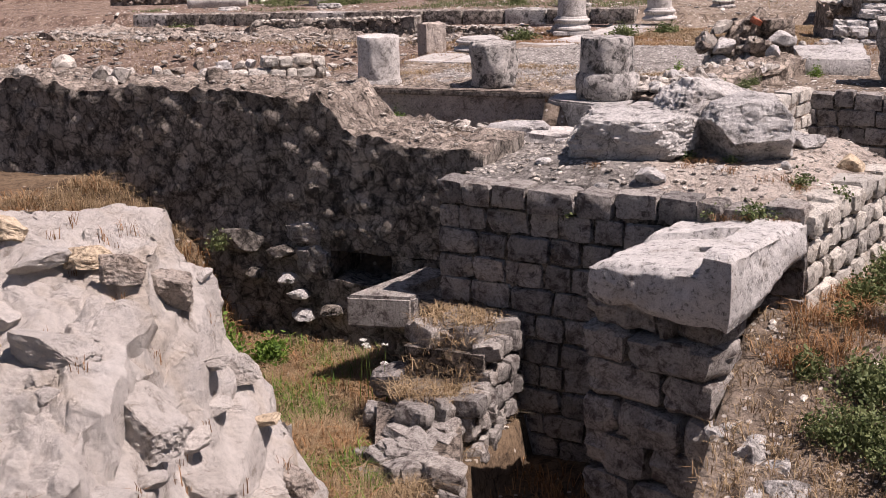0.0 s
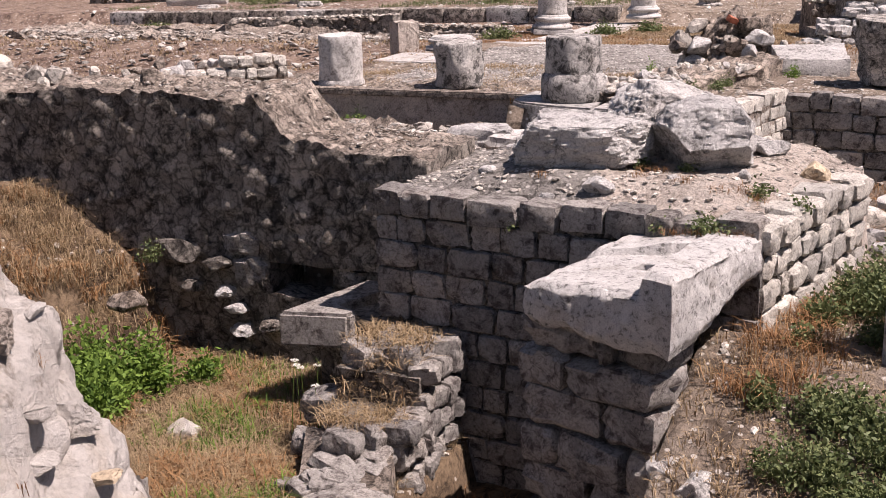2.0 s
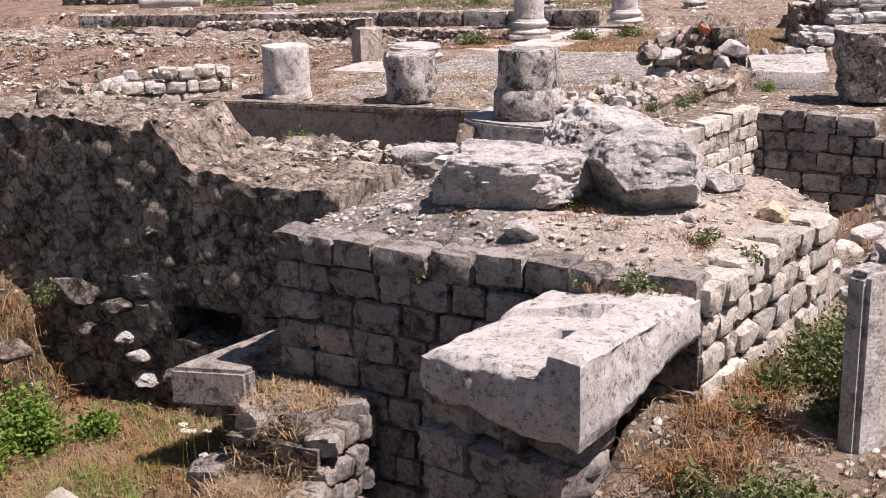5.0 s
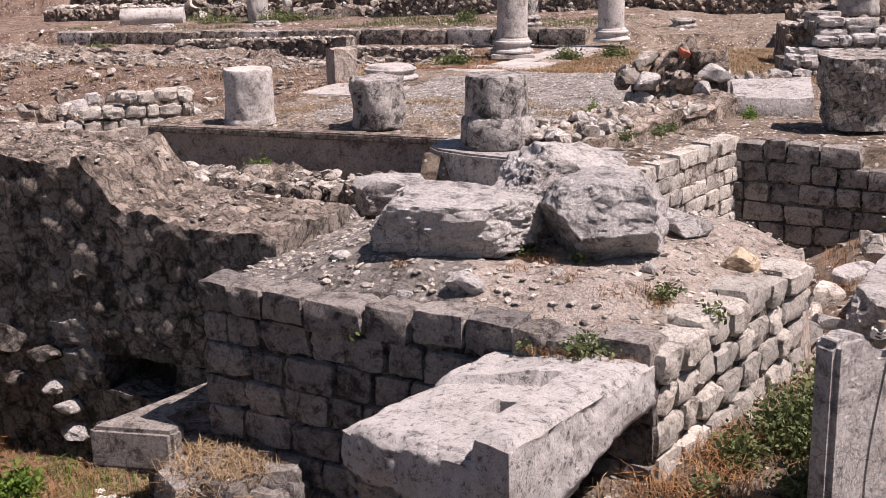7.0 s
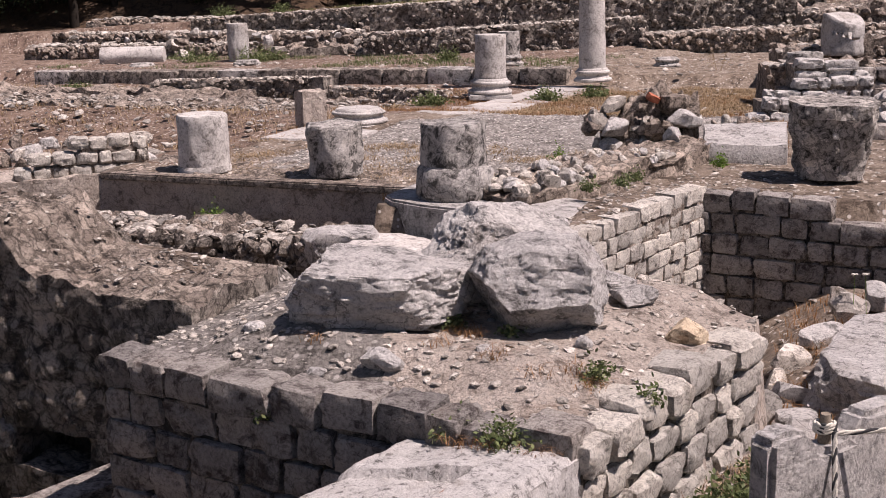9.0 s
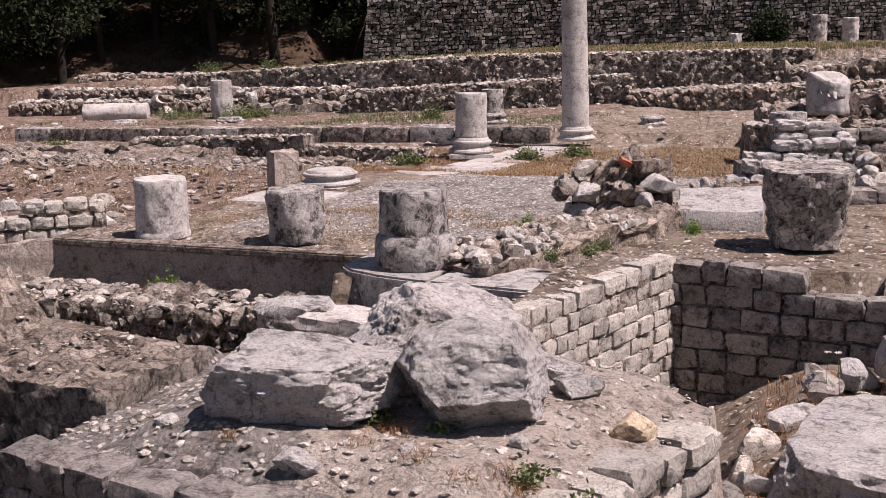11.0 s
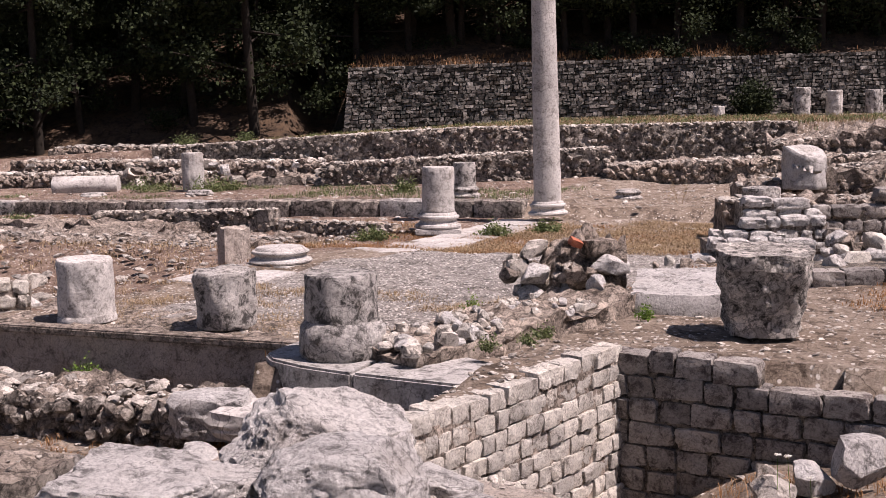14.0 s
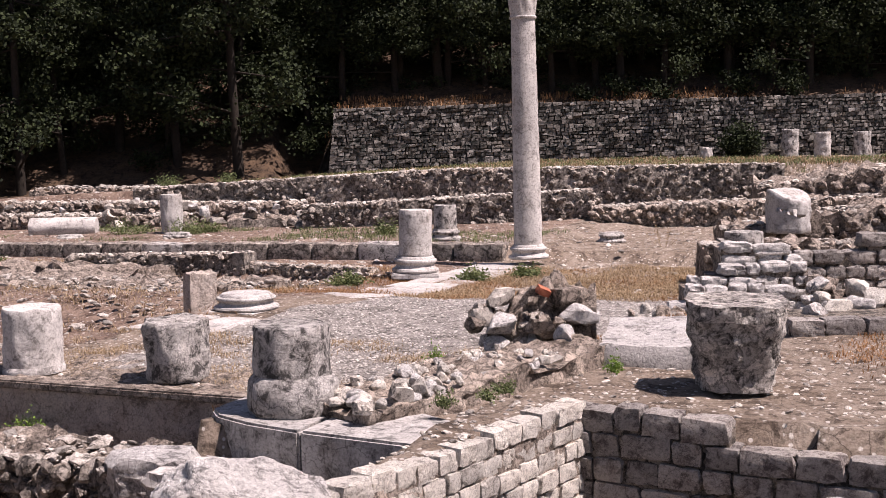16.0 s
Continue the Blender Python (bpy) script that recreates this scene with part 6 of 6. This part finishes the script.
# ---- plants ----
tufts("yard_grass", "trampled dry yellow grass in the sunken yard", spots(1900, -9.0, -3.7, 6.2, 10.42, 21, lambda x, y: x < -4.6 or y < front_y(x) - 0.05), M_STRAW, 0.17, 0.003, 22, 0.14, 1.5, 21)
tufts("yard_russet", "rust-brown dead grass in the sunken yard", spots(420, -9.0, -3.9, 6.2, 10.42, 121, lambda x, y: (x < -4.6 or y < front_y(x) - 0.05) and noise.noise(Vector((x * 0.9, y * 0.9, 3))) > -0.05), M_RUSSET, 0.17, 0.006, 22, 0.16, 1.5, 121)
tufts("yard_greenery", "thin green weeds among the yard's dry grass", spots(220, -7.5, -3.9, 6.6, 10.3, 122, lambda x, y: (x < -4.6 or y < front_y(x) - 0.05) and noise.noise(Vector((x * 0.8, y * 0.8, 7))) > 0.05), M_GREEN, 0.20, 0.006, 12, 0.12, 0.8, 122)
tufts("slope_grass", "dry straw-coloured grass on the slope", spots(900, -1.5, 1.0, 7.0, 11.6, 22, lambda x, y: y < 9.2 or x > right_x(y) + 0.08), M_STRAW, 0.08, 0.004, 12, 0.12, 1.3, 22)
tufts("slope_russet", "rust-red dead grass at the wall's foot", spots(45, -1.25, -0.6, 8.5, 10.2, 23, lambda x, y: x > right_x(y) + 0.02), M_RUSSET, 0.17, 0.004, 24, 0.14, 1.4, 23)
tufts("bank_grass", "dry grass on the bank by the pit", spots(260, -0.9, 1.4, 12.2, 16.4, 24), M_RUSSET, 0.11, 0.004, 12, 0.14, 1.5, 24)
tufts("court_grass", "parched grass patches on the court", spots(300, -10.0, -3.4, 17.2, 20.0, 25, lambda x, y: noise.noise(Vector((x * 1.3, y * 1.3, 5))) > 0.08), M_STRAW, 0.06, 0.004, 22, 0.28, 2.2, 25)
tufts("meadow", "parched reddish-yellow grass over the far court", spots(2300, -8.2, 1.5, 23.5, 33, 26, lambda x, y: noise.noise(Vector((x * .5, y * .5, 2))) > -0.12 and not in_court(x, y)), M_STRAW, 0.07, 0.006, 22, 0.42, 2.2, 26)
tufts("meadow_russet", "rust-tinted dead grass on the far court", spots(1300, -12, 1.5, 19.5, 32, 27, lambda x, y: noise.noise(Vector((x * .5, y * .5, 9))) > 0.02 and not in_court(x, y)), M_RUSSET, 0.06, 0.006, 18, 0.42, 2.2, 27)
tufts("meadow_left", "parched grass on the low ground", spots(1500, -27, -10.5, 19, 32, 28), M_STRAW, 0.10, 0.009, 12, 0.35, 1.8, 28)
tufts("verge", "green and straw-coloured verge before the retaining wall", spots(1300, -26, 3, 46, 58, 29, lambda x, y: -(x - 1.11) * 0.415 + (y - 6.37) * 0.91 < 51.8), M_STRAW, 0.18, 0.010, 14, 0.3, 0.8, 29)
tufts("verge_green", "green weeds before the retaining wall", spots(900, -26, 3, 46, 58, 30, lambda x, y: -(x - 1.11) * 0.415 + (y - 6.37) * 0.91 < 51.8), M_GREY_GREEN, 0.2, 0.010, 16, 0.3, 0.7, 30)
tufts("colonnade_weeds", "green weeds among the far stones", spots(420, -27, -9, 34, 38.5, 31, lambda x, y: noise.noise(Vector((x * .35, y * .35, 1))) > 0.0), M_GREY_GREEN, 0.13, 0.006, 16, 0.4, 1.2, 31)
tufts("stub_moss", "dry brown moss on the broken masonry", [(x, y, -0.90 + 0.46 * smooth01((y - 8.75) / 0.35) + 0.03) for x, y, z in spots(130, -4.4, -3.8, 8.5, 9.5, 32)], M_STRAW, 0.09, 0.004, 14, 0.12, 2.2, 32)
tufts("trench_grass", "dry tufts in the narrow trench", spots(60, -3.5, -2.7, 7.6, 9.2, 33), M_RUSSET, 0.16, 0.005, 12, 0.1, 0.8, 33)
tufts("ridge_top_grass", "dead grass at the foot of the big wall", spots(240, -9.0, -6.6, 9.6, 10.4, 34), M_STRAW, 0.10, 0.004, 12, 0.1, 1.2, 34)

for _i, (_x, _y, _sx, _h, _n) in enumerate(((-6.85, 9.35, 0.75, 0.72, 2600), (-7.15, 8.95, 1.0, 0.85, 3600), (-6.85, 8.65, 0.8, 0.65, 2800), (-7.25, 8.45, 0.9, 0.75, 3000), (-6.45, 9.75, 0.4, 0.42, 900), (-6.75, 8.15, 0.6, 0.3, 900))):
    bush("weed_clump", "bright green leafy weeds in the yard's dry grass", (_x, _y, ground_z(_x, _y) - 0.02), (_sx, _sx * 0.9, _h), M_GREEN, 600 + _i, _n, 0.055, upright=0.6)
for _i, (_x, _y, _sx, _h, _n) in enumerate(((-0.48, 10.15, 0.6, 0.50, 2200), (-0.32, 10.65, 0.7, 0.5, 2200), (-0.12, 10.2, 0.6, 0.45, 1800), (-0.45, 8.45, 0.7, 0.36, 2600), (-0.05, 8.25, 0.8, 0.42, 2600), (-0.30, 9.5, 0.45, 0.25, 900), (-0.96, 8.55, 0.26, 0.22, 600), (-0.72, 9.75, 0.34, 0.28, 700), (-0.6, 7.95, 0.7, 0.32, 2200), (-0.2, 7.75, 0.7, 0.35, 2000), (-0.78, 9.2, 0.25, 0.2, 400))):
    bush("shrub", "low grey-green shrub on the dry slope", (_x, _y, ground_z(_x, _y) - 0.02), (_sx, _sx * 0.9, _h), M_GREY_GREEN, 620 + _i, _n, 0.036, upright=0.7)
for _i, (_x, _y, _z, _sx, _h, _n) in enumerate(((-1.50, 9.36, 0.68, 0.46, 0.15, 700), (-1.9, 9.42, 0.66, 0.26, 0.13, 320), (-1.32, 10.25, 0.72, 0.20, 0.15, 260), (-0.98, 10.15, 0.72, 0.14, 0.12, 150), (-2.35, 10.6, 0.72, 0.16, 0.06, 140), (-1.95, 10.55, 0.72, 0.13, 0.07, 120), (-3.15, 9.55, 0.55, 0.08, 0.10, 70), (-8.15, 16.2, 0.08, 0.42, 0.26, 500), (-3.25, 16.35, 0.72, 0.24, 0.16, 260), (-2.95, 17.1, 0.72, 0.26, 0.16, 300), (-3.0, 16.75, 0.72, 0.22, 0.14, 260), (-2.28, 18.7, 0.66, 0.26, 0.2, 320), (-4.35, 18.6, 0.6, 0.25, 0.35, 300), (-4.9, 10.0, -1.2, 0.4, 0.5, 400), (-7.3, 10.2, -0.3, 0.3, 0.3, 300))):
    bush("weed", "small green weed rooted between the stones", (_x, _y, max(_z, ground_z(_x, _y)) if 9.8 < _y < 12 and _x > -2.6 else _z), (_sx, _sx * 0.85, _h), M_GREEN if _i in (7, 11, 12, 13) else M_GREY_GREEN, 650 + _i, _n, 0.03)
for _i, (_x, _y, _sx, _h) in enumerate(((-10.6, 28.2, 1.0, 0.3), (-8.3, 29.6, 0.9, 0.35), (-7.5, 30.6, 0.9, 0.3), (-13.9, 36.7, 0.9, 0.5), (-22.6, 36.2, 2.0, 0.6), (-20.5, 36.4, 1.8, 0.6), (-22.8, 30.8, 1.5, 0.3), (-26.3, 43.5, 1.4, 0.7), (-24.3, 44.5, 1.2, 0.6), (-20.2, 37.0, 1.4, 0.5))):
    bush("far_shrub", "dull green weeds on dry ground", (_x, _y, ground_z(_x, _y) - 0.03), (_sx, _sx * 0.7, _h), M_GREY_GREEN, 680 + _i, 900, 0.06)
_p = RO + RS * 17.8 - RF * 0.9
bush("wall_shrub", "rounded green shrub against the retaining wall", (_p.x, _p.y, ground_z(_p.x, _p.y)), (2.2, 1.6, 1.7), M_TREE, 699, 5000, 0.12)
_x, _y = -5.6, 35.4
bush("bare_shrub", "sparse leafless brown shrub", (_x, _y, ground_z(_x, _y)), (1.4, 1.0, 0.9), M_STRAW, 700, 260, 0.03)

# ---- the wooded hill ----
def tree_meshes(seed, h, crown_r, low):
    rng = random.Random(seed)
    V, F = [], []

    def limb(a, b, ra, rb, n=7):
        i = len(V)
        ax = (b - a).normalized()
        t = ax.orthogonal().normalized()
        u = ax.cross(t)
        for c, r in ((a, ra), (a.lerp(b, 0.5) + t * 0.05, (ra + rb) / 2), (b, rb)):
            for k in range(n):
                q = 2 * math.pi * k / n
                V.append(tuple(c + t * r * math.cos(q) + u * r * math.sin(q)))
        for j in range(2):
            for k in range(n):
                m = (k + 1) % n
                F.append((i + j * n + k, i + j * n + m, i + j * n + n + m, i + j * n + n + k))
    bend = Vector((rng.uniform(-.6, .6), rng.uniform(-.6, .6), 0))
    mid, top = Vector((bend.x * .5, bend.y * .5, h * .45)), Vector((bend.x, bend.y, h * .9))
    limb(Vector((0, 0, -0.4)), mid, 0.20, 0.14)
    limb(mid, top, 0.14, 0.04)
    tips = []
    for _ in range(30):
        t = rng.uniform(low, 0.95)
        root = Vector((bend.x * t, bend.y * t, h * t))
        a = rng.uniform(0, 6.28)
        out = crown_r * rng.uniform(0.45, 1.0) * (1.15 - 0.55 * t)
        tip = root + Vector((math.cos(a) * out, math.sin(a) * out, rng.uniform(-0.25, 0.35) * out))
        limb(root, tip, 0.05, 0.015, 5)
        tips.append((root, tip))
    LV, LF = [], []
    for root, tip in tips:
        for _c in range(5):
            c = root.lerp(tip, rng.uniform(0.4, 1.08)) + Vector((rng.gauss(0, .25), rng.gauss(0, .25), rng.gauss(0, .25)))
            R = rng.uniform(0.35, 0.8)
            for _l in range(105):
                d = Vector((rng.gauss(0, 1), rng.gauss(0, 1), rng.gauss(0, 0.75)))
                p = c + d * R * 0.5
                a = Vector((rng.gauss(0, 1), rng.gauss(0, 1), rng.gauss(-0.3, .8))).normalized()
                w = a.cross(Vector((rng.gauss(0, 1), rng.gauss(0, 1), rng.gauss(0, 1)))).normalized()
                L = rng.uniform(0.10, 0.22)
                i = len(LV)
                LV += [tuple(p), tuple(p + a * L * .5 + w * L * .32), tuple(p + a * L), tuple(p + a * L * .5 - w * L * .32)]
                LF.append((i, i + 1, i + 2, i + 3))
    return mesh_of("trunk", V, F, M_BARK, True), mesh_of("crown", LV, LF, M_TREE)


protos = []
for _s, _hh, _cr, _lo in ((1, 9.5, 3.4, 0.10), (2, 11.0, 3.6, 0.16), (3, 7.0, 3.2, 0.03), (4, 10.0, 3.8, 0.07)):
    protos.append(tree_meshes(_s, _hh, _cr, _lo))
_rng = random.Random(12)
TREES = []
for _row in range(-1, 5):
    for _i in range(9 if _row < 0 else 24):
        _s = -34 + _i * 2.9 + _rng.uniform(-1.2, 1.2) + (_row % 2) * 1.7
        TREES.append((_s, 56.5 + _row * 4.2 + _rng.uniform(-1.3, 1.3) - (1.0 if _s < -8 and _row == 0 else 0), _rng.randrange(4), _rng.uniform(0.85, 1.25)))
for _i in range(17):      # low trees that overhang the retaining wall
    TREES.append((-3.0 + _i * 2.1 + _rng.uniform(-0.7, 0.7), 55.0 + _rng.uniform(-0.5, 0.8), 2, _rng.uniform(0.8, 1.05)))
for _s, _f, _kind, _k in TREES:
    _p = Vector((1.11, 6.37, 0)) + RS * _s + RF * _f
    _tree = tagged(new("tree"), "dense broadleaf tree on the slope, its dark green deepened for shade", "tree", "trees on the wooded slope")
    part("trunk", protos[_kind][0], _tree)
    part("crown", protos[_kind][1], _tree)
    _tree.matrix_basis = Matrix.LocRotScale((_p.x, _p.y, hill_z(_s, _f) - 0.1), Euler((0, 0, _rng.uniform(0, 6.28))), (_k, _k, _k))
tufts("hill_grass", "rust-coloured dry grass along the top of the retaining wall", [(*(RO + RS * s + RF * f).xy, hill_z(s - 4.0, f + 52.0)) for s, f in [(_rng.uniform(0, 34) * (0.55 if _rng.random() < 0.7 else 1.0), _rng.uniform(0.7, 2.4)) for _ in range(300)]], M_RUSSET, 0.25, 0.02, 8, 0.4, 0.7, 41)
tufts("terrace_straw", "orange dead straw lying on the terrace", [(x, y, ground_z(x, y) + 0.01) for x, y in ((-1.38, 10.12), (-1.30, 10.16), (-1.45, 10.2), (-2.22, 10.45), (-2.25, 10.55), (-2.15, 10.4), (-2.3, 10.2), (-1.9, 10.1), (-1.6, 10.0), (-3.4, 10.6), (-3.1, 10.1))] + [ (-1.80, 9.36, 0.69), (-1.68, 9.34, 0.69), (-1.55, 9.32, 0.70), (-1.40, 9.32, 0.71), (-1.3, 9.3, 0.71)], M_RUSSET, 0.06, 0.002, 34, 0.09, 2.4, 51)
tufts("corridor_straw", "dead straw in the low strip before the colonnade", spots(120, -8, -5.5, 14.2, 16.3, 52), M_RUSSET, 0.10, 0.005, 10, 0.1, 1.2, 52)


def umbel(x, y, z, h, r):
    """A tall thin stem with a flat white flower head."""
    ob = tagged(new("wild_carrot"), "tall thin weed with a flat white flower head", "flower")
    rng = random.Random(int(x * 1000))
    part("stem", lathe("stem", [(0.004, 0), (0.003, h * 0.5), (0.002, h)], M_GREEN, 5), ob)
    V, F = [], []
    for _ in range(46):
        a, q = rng.uniform(0, 6.28), r * math.sqrt(rng.random())
        px, py, pz = q * math.cos(a), q * math.sin(a), h + rng.uniform(-0.004, 0.008)
        i = len(V)
        d = 0.007
        V += [(px - d, py, pz), (px, py - d, pz + 0.004), (px + d, py, pz), (px, py + d, pz + 0.004)]
        F.append((i, i + 1, i + 2, i + 3))
    part("flower_head", mesh_of("flower_head", V, F, M_PETAL), ob)
    ob.matrix_basis = pose(x, y, z, rng.uniform(-6, 6), rng.uniform(-6, 6), 0)


M_PETAL = leaf_mat("white_petal", (0.6, 0.58, 0.52), (0.8, 0.78, 0.72), trans=0.2)
for _x, _y, _h in ((-5.02, 9.05, 0.72), (-4.88, 9.0, 0.70), (-4.66, 8.95, 0.74), (-4.62, 8.85, 0.62), (-3.95, 9.15, 0.95), (-4.95, 9.2, 0.6)):
    umbel(_x, _y, ground_z(_x, _y) - 0.01, _h, 0.035)
for _x, _y, _h in ((-0.35, 15.4, 0.5), (-0.2, 15.2, 0.6), (0.0, 14.9, 0.55)):
    umbel(_x, _y, ground_z(_x, _y) - 0.01, _h, 0.03)
